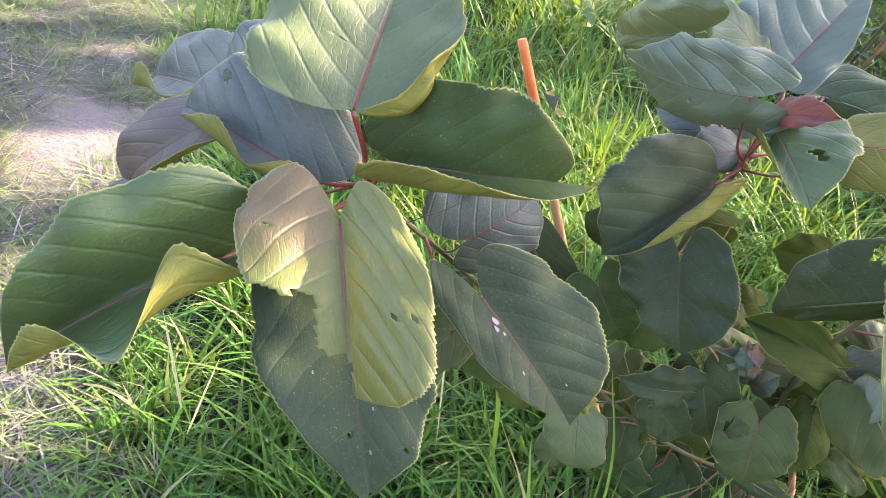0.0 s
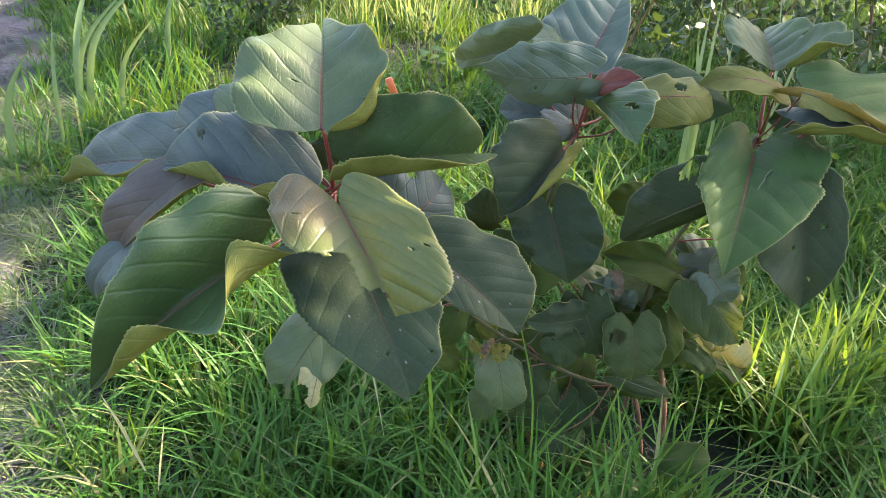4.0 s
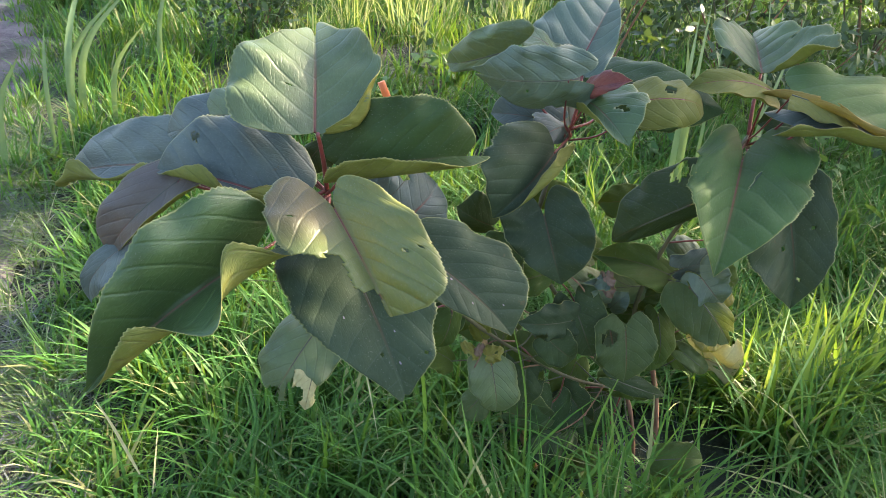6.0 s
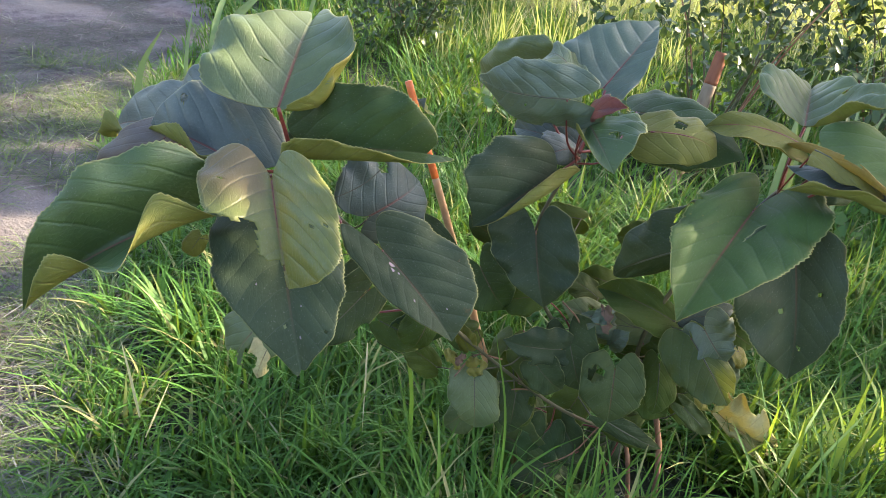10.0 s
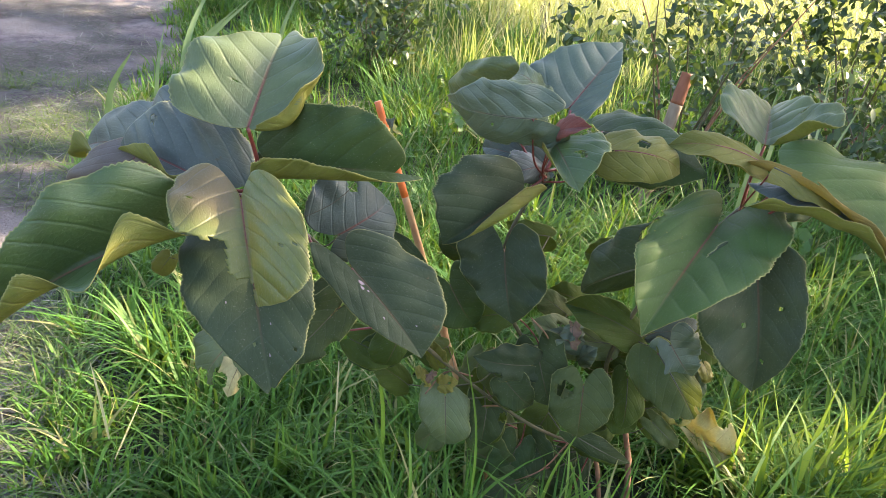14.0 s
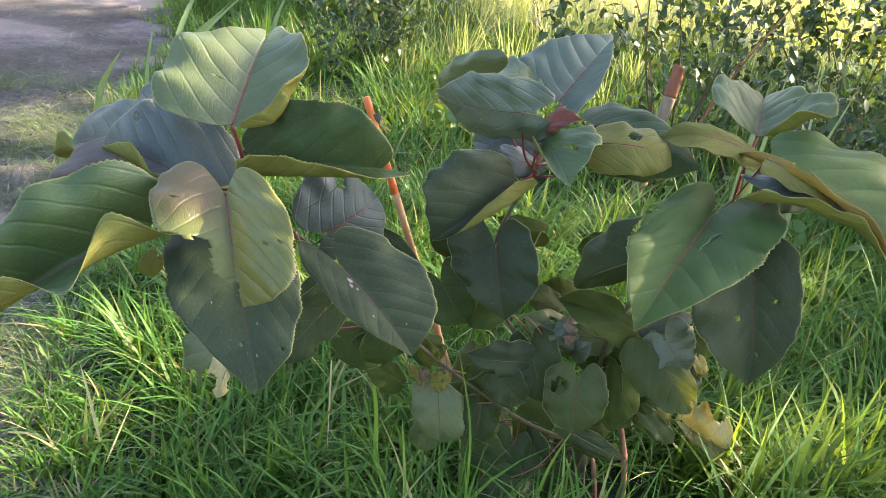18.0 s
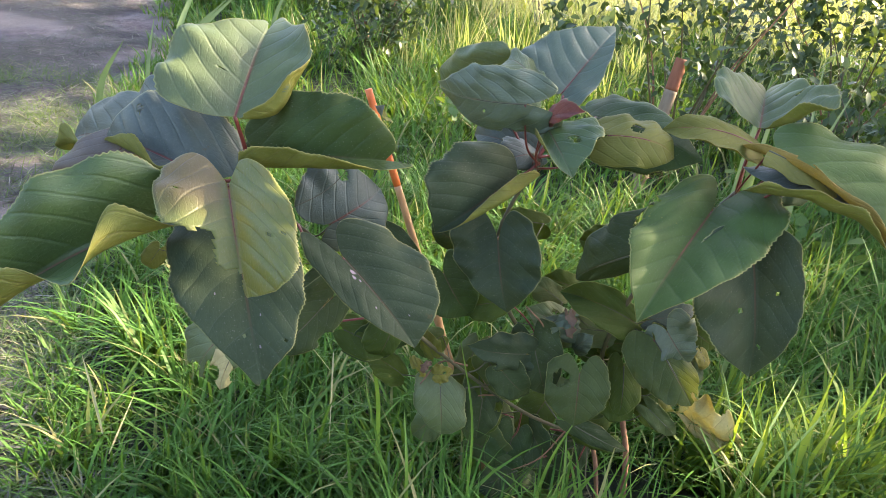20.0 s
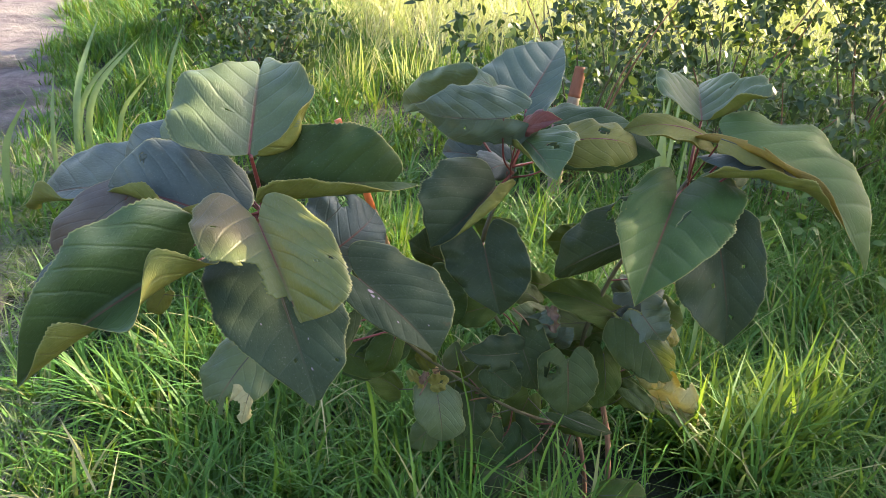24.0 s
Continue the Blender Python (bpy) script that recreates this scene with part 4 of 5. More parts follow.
made = [
    stem("trunk", [(0.85, 1.232, -0.03), (0.835, 1.232, 0.12), (0.82, 1.232, 0.22), (0.79, 1.225, 0.32)], 0.0082, 0.0066, BARK, (0.35, 0.7)),
    stem("trunk", [(0.78, 1.2, -0.03), (0.757, 1.205, 0.14), (0.727, 1.22, 0.25), (0.66, 1.215, 0.34)], 0.0058, 0.005, BARK, (0.5,)),
    stem("branch", [(0.72, 1.22, 0.26), (0.54, 1.17, 0.36), (0.313, 1.12, 0.547), (0.12, 1.0, 0.79), (0.0, 0.93, 0.93), (-0.022, 0.895, 0.985)], 0.004, 0.0032, STEM_GREEN, (0.4, 0.62, 0.8)),
    stem("branch", [(-0.022, 0.895, 0.985), (-0.028, 0.87, 1.04), (-0.038, 0.843, 1.098)], 0.0042, 0.003, STALK_RED),
    stem("branch", [(0.66, 1.215, 0.34), (0.541, 1.18, 0.516), (0.43, 1.155, 0.70), (0.43, 1.14, 0.833), (0.484, 1.166, 0.965)], 0.005, 0.004, STEM_GREEN, (0.5, 0.75)),
    stem("branch", [(0.484, 1.166, 0.965), (0.51, 1.20, 1.02), (0.527, 1.248, 1.07)], 0.0045, 0.003, STALK_RED),
    stem("branch", [(0.79, 1.225, 0.32), (0.70, 1.19, 0.50), (0.728, 1.15, 0.704), (0.792, 1.13, 0.836), (0.903, 1.2, 0.924)], 0.0055, 0.004, STEM_GREEN, (0.4, 0.7)),
    stem("branch", [(0.903, 1.2, 0.924), (0.915, 1.225, 0.98), (0.938, 1.256, 1.04)], 0.0045, 0.003, STALK_RED),
    stem("twig", [(0.60, 1.19, 0.43), (0.53, 1.17, 0.58), (0.455, 1.15, 0.66)], 0.0022, 0.0014, STALK_RED),
    stem("twig", [(0.62, 1.2, 0.38), (0.52, 1.22, 0.46), (0.45, 1.25, 0.50)], 0.0022, 0.0014, BARK),
    stem("twig", [(0.76, 1.2, 0.40), (0.84, 1.2, 0.46), (0.90, 1.2, 0.50)], 0.0022, 0.0014, STEM_GREEN),
    stem("twig", [(0.728, 1.15, 0.704), (0.80, 1.12, 0.72), (0.865, 1.1, 0.715)], 0.0022, 0.0016, STALK_RED),
    stem("twig", [(0.40, 1.14, 0.49), (0.34, 1.13, 0.50), (0.30, 1.1, 0.46)], 0.002, 0.0014, BARK),
    stem("twig", [(0.50, 1.17, 0.40), (0.42, 1.2, 0.36), (0.36, 1.22, 0.24)], 0.002, 0.0012, BARK),
    stem("twig", [(0.118, 1.005, 0.692), (0.132, 1.002, 0.695), (0.158, 1.0, 0.696)], 0.0028, 0.002, STALK_ORANGE),
    stem("twig", [(0.60, 1.18, 0.48), (0.55, 1.14, 0.60), (0.50, 1.12, 0.66)], 0.0022, 0.0014, BARK),
    stem("twig", [(0.66, 1.2, 0.30), (0.60, 1.18, 0.22), (0.52, 1.2, 0.15)], 0.002, 0.0012, BARK),
]
made.append(leaf((-0.041, 0.859, 1.095), (-0.022, 1.030, 1.200), (-0.162, 0.925, 1.185), (0.082, 0.920, 1.172), LEAF_SOFT, bow=.004, curl1=-.35, curl2=1.1, start=.62, at=.42, lobe=.10, wave=.10, peak1=.55, peak2=1.15, red=1, turnup=2.0, turnend=.46, holes=((.35, -.3, .012), (.45, .45, .014)), pucker=.012))
made.append(leaf((-0.098, 0.893, 0.974), (-0.290, 0.985, 0.998), (-0.165, 0.975, 1.097), (-0.195, 0.845, 0.972), LEAF_SLATE, (-0.025, 0.893, 0.983), bow=.02, curl2=2.8, start=.2, lobe=.28, red=1, vary=(1.7, .45, .3), holes=((.62, -.5, .035),), pucker=.018))
made.append(leaf((-0.310, 1.180, 0.925), (-0.525, 1.440, 0.790), (-0.370, 1.280, 0.985), (-0.450, 1.210, 0.830), LEAF_SLATE, (-0.021, 0.892, 0.970), bow=.03, curl2=2.9, start=.2, lobe=.25, vary=(1.7, .45, 1.5)))
made.append(leaf((-0.105, 0.985, 1.070), (-0.222, 1.090, 1.040), (-0.158, 1.080, 1.108), (-0.150, 0.980, 1.030), LEAF_SOFT, (-0.022, 0.892, 0.981), bow=.02, lobe=.2))
made.append(leaf((-0.124, 1.000, 1.045), (-0.282, 1.120, 1.008), (-0.198, 1.100, 1.087), (-0.212, 1.050, 1.011), LEAF_SLATE, (-0.022, 0.892, 0.981), bow=.02))
made.append(leaf((-0.250, 0.960, 0.985), (-0.385, 1.000, 0.838), (-0.370, 1.010, 0.950), (-0.275, 0.920, 0.930), LEAF_PINKISH, (-0.025, 0.894, 0.973), bow=.02, lobe=.2, curl2=1.8, start=.5))
made.append(leaf((-0.340, 0.980, 0.869), (-0.429, 1.000, 0.751), (-0.411, 1.000, 0.838), (-0.348, 0.900, 0.851), LEAF_SLATE, (-0.023, 0.896, 0.981), bow=.02))
made.append(leaf((-0.155, 0.740, 0.950), (-0.380, 0.660, 0.808), (-0.280, 0.668, 1.040), (-0.203, 0.560, 0.937), LEAF_GREEN, (-0.018, 0.893, 0.978), bow=.03,curl2=2.3,start=.42,lobe=.22,vary=(1.6,.9,0),holes=((.12,.5,.016),),red=1))
made.append(leaf((-0.026, 0.738, 1.024), (0.028, 0.580, 0.945), (-0.111, 0.660, 1.024), (0.088, 0.604, 1.036), LEAF_LIGHT, (-0.020, 0.893, 0.955), bow=.006, lobe=.36, at=.30, cuts=((.50, 9, -9, -.30), (.80, 9, -.5, -.02)), holes=((.45, .62, .022), (.38, .8, .016), (.5, .35, .014), (.2, -.45, .014), (.12, -.7, .012)), wave=.08, red=1, blunt2=.9, pucker=.02, label="bronze-tinged leaf with one side eaten away"))
made.append(leaf((0.137, 0.850, 0.872), (0.270, 0.777, 0.758), (0.284, 0.860, 0.872), (0.133, 0.790, 0.838), LEAF_MATT, (0.048, 0.958, 0.874), bow=.01, lobe=.36, at=.30, marks=((.16, .12, .009), (.22, .2, .006), (.26, .1, .004), (.55, .3, .003), (.7, -.2, .003)), pucker=.02))
made.append(leaf((-0.011, 0.740, 0.955), (0.050, 0.577, 0.816), (-0.100, 0.660, 0.918), (0.104, 0.635, 0.918), LEAF_MATT, (-0.019, 0.896, 0.971), bow=.02, lobe=.25, peak1=.25, peak2=.1, holes=((.72, .55, .012), (.75, -.1, .012)), marks=((.6, .2, .003), (.5, -.4, .003), (.8, .1, .004)), pucker=.012))
# the lighter green stands in for sun on this hanging leaf
made.append(leaf((-0.035, 0.960, 0.690), (-0.130, 0.910, 0.570), (-0.135, 0.960, 0.665), (-0.030, 0.900, 0.612), LEAF_SOFT, (0.236, 1.072, 0.644), bow=.03, curl2=.7, holes=((.72, .45, .16), (.95, -.1, .14)), wave=.2, lobe=.15))
made.append(leaf((-0.050, 0.910, 0.640), (-0.074, 0.870, 0.572), (-0.086, 0.905, 0.618), (-0.045, 0.890, 0.598), LEAF_DRY, bow=.01, wave=.3, lobe=.05, curl1=.8, start=.3, holes=((.7, -.6, .2), (.4, .8, .2)), label="dry straw-coloured leaf edge"))
made.append(leaf((0.004, 0.868, 1.032), (0.192, 0.850, 1.050), (0.088, 0.850, 1.150), (0.107, 0.778, 0.992), LEAF_DEEP_SHADE, (-0.023, 0.892, 0.978), bow=.02, curl2=2.3, start=.08, lobe=.24, peak1=.3, blunt1=.8, peak2=.8, wave=.14, pucker=.016))
made.append(leaf((0.440, 1.125, 0.935), (0.295, 1.010, 0.860), (0.272, 1.035, 1.000), (0.436, 1.022, 0.896), LEAF_MATT, (0.487, 1.164, 0.957), bow=.02, curl2=2.9, start=.30, lobe=.25, wave=.10))
made.append(leaf((0.419, 1.090, 0.817), (0.447, 1.030, 0.690), (0.332, 1.070, 0.795), (0.497, 1.010, 0.815), LEAF_MATT, (0.430, 1.143, 0.806), bow=.01, lobe=.40, wave=.16, at=.28, holes=((.7, -.8, .08), (.9, .5, .06))))
made.append(leaf((0.690, 1.020, 0.856), (0.588, 1.140, 0.722), (0.640, 1.130, 0.878), (0.655, 1.070, 0.768), LEAF_DARK, (0.779, 1.134, 0.810), bow=.02, lobe=.30, wave=.2, holes=((.02, -.75, .12), (.5, -.95, .06))))
made.append(leaf((0.805, 1.055, 0.933), (0.626, 0.790, 0.839), (0.650, 0.965, 0.965), (0.872, 0.905, 0.950), LEAF_FRESH, (0.904, 1.203, 0.909), bow=.01, lobe=.34, at=.24, curl1=-.35, holes=((.62, .98, .06), (.1, -.98, .05), (.75, .8, .04)), wave=.13, red=1, pucker=.028))
made.append(leaf((0.880, 1.000, 0.880), (0.922, 0.944, 0.640), (0.752, 0.905, 0.828), (0.968, 0.935, 0.835), LEAF_MATT, (0.905, 1.203, 0.898), bow=.01, lobe=.2, at=.3, holes=((.42, -.3, .02), (.3, .45, .02), (.72, .1, .02)), pucker=.012))
made.append(leaf((0.524, 1.255, 1.073), (0.632, 1.360, 1.192), (0.466, 1.350, 1.165), (0.612, 1.262, 1.120), LEAF_PALE, bow=.0, curl1=-.2, curl2=.3, lobe=.12, wave=.10, peak1=.3, red=1, at=.5, pucker=.03))
made.append(leaf((0.430, 1.060, 1.100), (0.284, 1.120, 1.092), (0.345, 1.090, 1.160), (0.385, 1.085, 1.032), LEAF_PALE, (0.487, 1.165, 0.952), bow=.015, lobe=.35, wave=.2, peak1=.6, peak2=.5, at=.42, holes=((.5, .3, .02), (.35, .55, .015), (.3, .98, .09))))
made.append(leaf((0.376, 1.250, 1.105), (0.279, 1.400, 1.034), (0.319, 1.280, 1.141), (0.323, 1.300, 1.050), LEAF_SOFT, (0.481, 1.168, 0.945), bow=.02, lobe=.25, wave=.2, peak1=.5, peak2=.4))
made.append(leaf((0.471, 1.200, 1.090), (0.398, 1.300, 1.121), (0.457, 1.300, 1.128), (0.402, 1.200, 1.096), LEAF_SOFT, (0.487, 1.164, 0.955), bow=.02,wave=.16))
made.append(leaf((0.472, 1.100, 1.062), (0.514, 1.000, 1.116), (0.488, 1.050, 1.116), (0.486, 1.030, 1.083), LEAF_RED, (0.483, 1.167, 0.942), bow=.01, lobe=.08, red=1, label="small young red leaf"))
made.append(leaf((0.478, 1.085, 1.050), (0.508, 0.955, 1.018), (0.565, 1.020, 1.090), (0.455, 1.010, 1.020), LEAF_GREEN, (0.481, 1.168, 0.961), bow=.02, curl2=2.4, start=.3, lobe=.28, wave=.1, holes=((.5, -.35, .045), (.58, -.38, .045))))
made.append(leaf((0.585, 1.060, 1.058), (0.725, 1.080, 1.026), (0.665, 1.130, 1.082), (0.635, 1.030, 1.010), LEAF_BROWN, (0.485, 1.169, 0.942), bow=.02, holes=((.3, -.35, .085),), wave=.11, red=1, lobe=.2))
made.append(leaf((0.615, 1.330, 1.010), (0.785, 1.120, 1.012), (0.705, 1.330, 1.060), (0.665, 1.190, 0.940), LEAF_DEEP_SHADE, (0.487, 1.163, 0.969), bow=.03, lobe=.2))
made.append(leaf((0.485, 1.250, 0.953), (0.363, 1.330, 0.949), (0.417, 1.300, 1.004), (0.420, 1.250, 0.928), LEAF_SLATE, (0.485, 1.167, 0.969), bow=.02))
made.append(leaf((0.492, 1.200, 0.959), (0.405, 1.150, 0.951), (0.423, 1.200, 0.991), (0.452, 1.150, 0.940), LEAF_SLATE, (0.486, 1.168, 0.937), bow=.02))
made.append(leaf((0.932, 1.243, 1.046), (0.985, 1.390, 1.095), (0.850, 1.325, 1.130), (1.045, 1.190, 1.150), LEAF_SOFT, bow=.0, at=.35, curl1=-.35, curl2=-.1, lobe=.14, wave=.14, peak1=.6, peak2=.9, turnend=.36, holes=((.45, .5, .03), (.5, .8, .04), (.6, .6, .025)), red=1, turnup=1.2, pucker=.028))
made.append(leaf((0.882, 1.130, 1.046), (0.699, 1.120, 1.066), (0.788, 1.140, 1.093), (0.782, 1.060, 1.038), LEAF_BROWN, (0.902, 1.197, 0.901), bow=.02,curl2=1.2,start=.5,red=1))
made.append(leaf((0.915, 1.060, 1.045), (1.125, 0.885, 0.890), (1.165, 1.050, 1.075), (0.960, 0.930, 1.000), LEAF_FRESH, (0.901, 1.203, 0.898), bow=.05, at=.46, curl1=-.35, peak1=.6, curl2=2.5, start=.12, lobe=.20, vary=(1.2, .25, .8), under=LEAF_UNDER_WARM, holes=((.12, .9, .05),), pucker=.025))
made.append(leaf((0.905, 1.020, 1.005), (1.095, 0.905, 0.935), (0.990, 1.050, 1.030), (0.945, 0.895, 0.985), LEAF_SLATE, (0.901, 1.203, 0.898), bow=.03, curl2=1.5, start=.25, lobe=.25, wave=.14))
made.append(leaf((1.093, 1.300, 0.933), (0.989, 1.300, 0.913), (1.029, 1.300, 0.965), (1.033, 1.250, 0.888), LEAF_DARK, (0.901, 1.200, 0.924), bow=.02))
made.append(leaf((0.105, 0.960, 0.880), (0.190, 1.020, 0.930), (0.090, 0.990, 0.980), (0.190, 0.990, 0.855), LEAF_SLATE, (0.072, 0.972, 0.846), bow=.01, lobe=.35, holes=((.5, -.6, .06),)))
made.append(leaf((0.111, 1.000, 0.708), (0.015, 0.950, 0.608), (0.055, 1.000, 0.751), (0.097, 0.950, 0.668), LEAF_DARK, (0.197, 1.048, 0.693), bow=.01))
made.append(leaf((0.749, 1.150, 0.622), (0.579, 1.180, 0.672), (0.666, 1.160, 0.706), (0.637, 1.100, 0.642), LEAF_MID, (0.717, 1.166, 0.622), bow=.02,wave=.12))
made.append(leaf((0.672, 1.240, 0.426), (0.685, 1.200, 0.320), (0.603, 1.230, 0.400), (0.749, 1.200, 0.380), LEAF_PATCHY2, (0.636, 1.208, 0.375), bow=.01,holes=((.05,-.35,.12),(.6,.5,.04),(.5,-.5,.03)),wave=.06))
made.append(leaf((0.774, 1.100, 0.617), (0.872, 1.050, 0.491), (0.865, 1.080, 0.574), (0.751, 1.060, 0.524), LEAF_PATCHY, (0.717, 1.166, 0.622), bow=.01,lobe=.25,holes=((.85,-.3,.08),(.7,-.9,.12),(.9,.4,.08),(.3,.2,.02),(.5,.95,.1)),wave=.16))
made.append(leaf((0.852, 1.200, 0.611), (0.759, 1.200, 0.662), (0.796, 1.200, 0.687), (0.796, 1.200, 0.608), LEAF_PALE, (0.711, 1.174, 0.582), bow=.01))
made.append(leaf((0.902, 1.200, 0.500), (0.800, 1.200, 0.585), (0.871, 1.200, 0.587), (0.821, 1.200, 0.508), LEAF_PALE, (0.736, 1.204, 0.428), bow=.01))
made.append(leaf((0.345, 1.120, 0.445), (0.360, 1.100, 0.325), (0.296, 1.100, 0.409), (0.403, 1.100, 0.388), LEAF_SOFT, (0.449, 1.150, 0.435), bow=.01,wave=.06))
made.append(leaf((0.330, 1.110, 0.480), (0.369, 1.110, 0.490), (0.343, 1.110, 0.506), (0.353, 1.100, 0.468), LEAF_YELLOW, (0.404, 1.140, 0.472), bow=.004,holes=((.5,-.1,.09),(.8,.6,.2)),wave=.3))
made.append(leaf((0.304, 1.110, 0.489), (0.271, 1.120, 0.506), (0.285, 1.120, 0.514), (0.290, 1.110, 0.479), LEAF_YELLOW, (0.358, 1.130, 0.510), bow=.004,wave=.3,holes=((.4,.8,.25),)))
made.append(leaf((1.017, 1.400, 0.214), (1.180, 1.370, 0.162), (1.027, 1.300, 0.339), (1.094, 1.350, 0.148), LEAF_DRY, bow=.02,holes=((.3, .3, .06), (.6, .8, .12), (.5, -.8, .1)), wave=.3, label="withered cream-yellow leaf in the grass"))
made.append(leaf((0.645, 1.200, 0.554), (0.515, 1.170, 0.626), (0.588, 1.200, 0.629), (0.563, 1.150, 0.568), LEAF_SOFT, (0.706, 1.182, 0.541), bow=.01,holes=((.5,-.4,.08),(.3,.3,.05))))
made.append(leaf((0.458, 1.150, 0.649), (0.381, 1.160, 0.622), (0.409, 1.160, 0.668), (0.414, 1.120, 0.615), LEAF_MID, (0.474, 1.165, 0.626), bow=.01))
made.append(leaf((0.527, 1.180, 0.517), (0.494, 1.150, 0.411), (0.458, 1.160, 0.477), (0.566, 1.160, 0.466), LEAF_FADED, (0.541, 1.180, 0.516), bow=.01))
made.append(leaf((0.434, 1.200, 0.438), (0.470, 1.200, 0.256), (0.414, 1.200, 0.345), (0.504, 1.200, 0.343), LEAF_MID, (0.449, 1.150, 0.435), bow=.01))
made.append(leaf((0.440, 1.150, 0.501), (0.535, 1.150, 0.414), (0.499, 1.150, 0.494), (0.460, 1.150, 0.423), LEAF_FADED, (0.404, 1.140, 0.472), bow=.01))
made.append(leaf((0.740, 1.150, 0.515), (0.746, 1.120, 0.396), (0.709, 1.140, 0.464), (0.787, 1.140, 0.456), LEAF_MID, (0.700, 1.190, 0.500), bow=.01))
made.append(leaf((0.724, 1.020, 0.208), (0.835, 1.000, 0.213), (0.792, 1.040, 0.236), (0.777, 0.980, 0.183), LEAF_MID, (0.720, 1.220, 0.260), bow=.01,lobe=.15))
made.append(leaf((0.232, 1.050, 0.627), (0.206, 1.050, 0.549), (0.176, 1.050, 0.593), (0.246, 1.050, 0.586), LEAF_MID, (0.236, 1.072, 0.644), bow=.01))
made.append(leaf((0.377, 1.300, 0.695), (0.297, 1.300, 0.742), (0.358, 1.300, 0.779), (0.325, 1.300, 0.691), LEAF_DARK, (0.430, 1.155, 0.700), bow=.01))
made.append(leaf((0.542, 1.300, 0.768), (0.441, 1.300, 0.788), (0.486, 1.300, 0.801), (0.499, 1.300, 0.729), LEAF_MID, (0.430, 1.149, 0.753), bow=.01))
made.append(leaf((0.439, 1.250, 0.203), (0.546, 1.200, 0.211), (0.482, 1.220, 0.273), (0.492, 1.200, 0.175), LEAF_FADED, (0.720, 1.220, 0.260), bow=.01))
made.append(leaf((0.691, 1.200, 0.278), (0.797, 1.200, 0.265), (0.739, 1.200, 0.303), (0.748, 1.200, 0.240), LEAF_MID, (0.684, 1.210, 0.280), bow=.01))
made.append(leaf((0.581, 1.250, 0.255), (0.645, 1.200, 0.181), (0.619, 1.200, 0.270), (0.569, 1.200, 0.200), LEAF_DARK, (0.720, 1.220, 0.260), bow=.01))
made.append(leaf((0.740, 1.250, 0.388), (0.776, 1.200, 0.481), (0.740, 1.240, 0.459), (0.780, 1.200, 0.409), LEAF_MID, (0.754, 1.211, 0.392), bow=.01,wave=.12,holes=((.4,.5,.1),)))
made.append(leaf((0.614, 1.280, 0.315), (0.562, 1.250, 0.222), (0.547, 1.270, 0.296), (0.621, 1.240, 0.257), LEAF_MID, (0.648, 1.200, 0.300), bow=.01,wave=.12))
made.append(leaf((0.717, 1.280, 0.216), (0.662, 1.220, 0.108), (0.632, 1.250, 0.196), (0.723, 1.220, 0.163), LEAF_DARK, (0.720, 1.220, 0.260), bow=.01,wave=.12))
made.append(leaf((0.342, 1.180, 0.535), (0.279, 1.150, 0.517), (0.295, 1.170, 0.546), (0.324, 1.150, 0.498), LEAF_MID, (0.358, 1.130, 0.510), bow=.01,wave=.12))
made.append(leaf((0.508, 1.300, 0.261), (0.525, 1.220, 0.127), (0.461, 1.250, 0.201), (0.566, 1.250, 0.187), LEAF_FADED, (0.684, 1.210, 0.280), bow=.01,wave=.12,holes=((.5,.6,.12),)))
made.append(leaf((0.839, 1.180, 0.510), (0.759, 1.160, 0.553), (0.789, 1.170, 0.566), (0.796, 1.150, 0.510), LEAF_MID, (0.718, 1.197, 0.464), bow=.01,wave=.12))
made.append(leaf((0.653, 1.190, 0.567), (0.557, 1.150, 0.620), (0.616, 1.180, 0.612), (0.584, 1.140, 0.580), LEAF_PALE, (0.706, 1.182, 0.541), bow=.01,wave=.12))
made.append(leaf((0.376, 1.250, 0.692), (0.391, 1.200, 0.648), (0.351, 1.220, 0.668), (0.414, 1.220, 0.677), LEAF_DARK, (0.452, 1.160, 0.663), bow=.01,wave=.1))
made.append(leaf((0.633, 1.280, 0.629), (0.561, 1.280, 0.649), (0.600, 1.280, 0.668), (0.592, 1.260, 0.613), LEAF_MID, (0.711, 1.174, 0.582), bow=.01,wave=.1,holes=((.5,.3,.1),)))
made.append(leaf((0.722, 1.300, 0.744), (0.627, 1.300, 0.735), (0.662, 1.300, 0.775), (0.671, 1.280, 0.706), LEAF_MID, (0.728, 1.150, 0.704), bow=.01,wave=.1))
made.append(leaf((0.798, 1.220, 0.402), (0.908, 1.200, 0.320), (0.863, 1.200, 0.400), (0.831, 1.200, 0.329), LEAF_MID, (0.754, 1.211, 0.392), bow=.01,wave=.12))
made.append(leaf((0.263, 1.150, 0.445), (0.180, 1.120, 0.518), (0.227, 1.140, 0.515), (0.208, 1.100, 0.472), LEAF_MID, (0.404, 1.140, 0.472), bow=.01,wave=.12))
made.append(leaf((0.185, 0.990, 1.075), (0.175, 0.950, 1.101), (0.169, 1.000, 1.088), (0.188, 0.960, 1.077), LEAF_SLATE, (0.024, 0.944, 0.902), bow=.005))
made.append(leaf((-0.021, 1.020, 1.008), (-0.054, 1.020, 0.963), (-0.057, 1.030, 0.992), (-0.011, 1.000, 0.976), LEAF_DARK, (-0.009, 0.916, 0.952), bow=.005))
made.append(leaf((-0.207, 1.000, 0.780), (-0.234, 1.000, 0.736), (-0.237, 1.000, 0.769), (-0.203, 1.000, 0.751), LEAF_BROWN, (0.120, 1.000, 0.790), bow=.005))
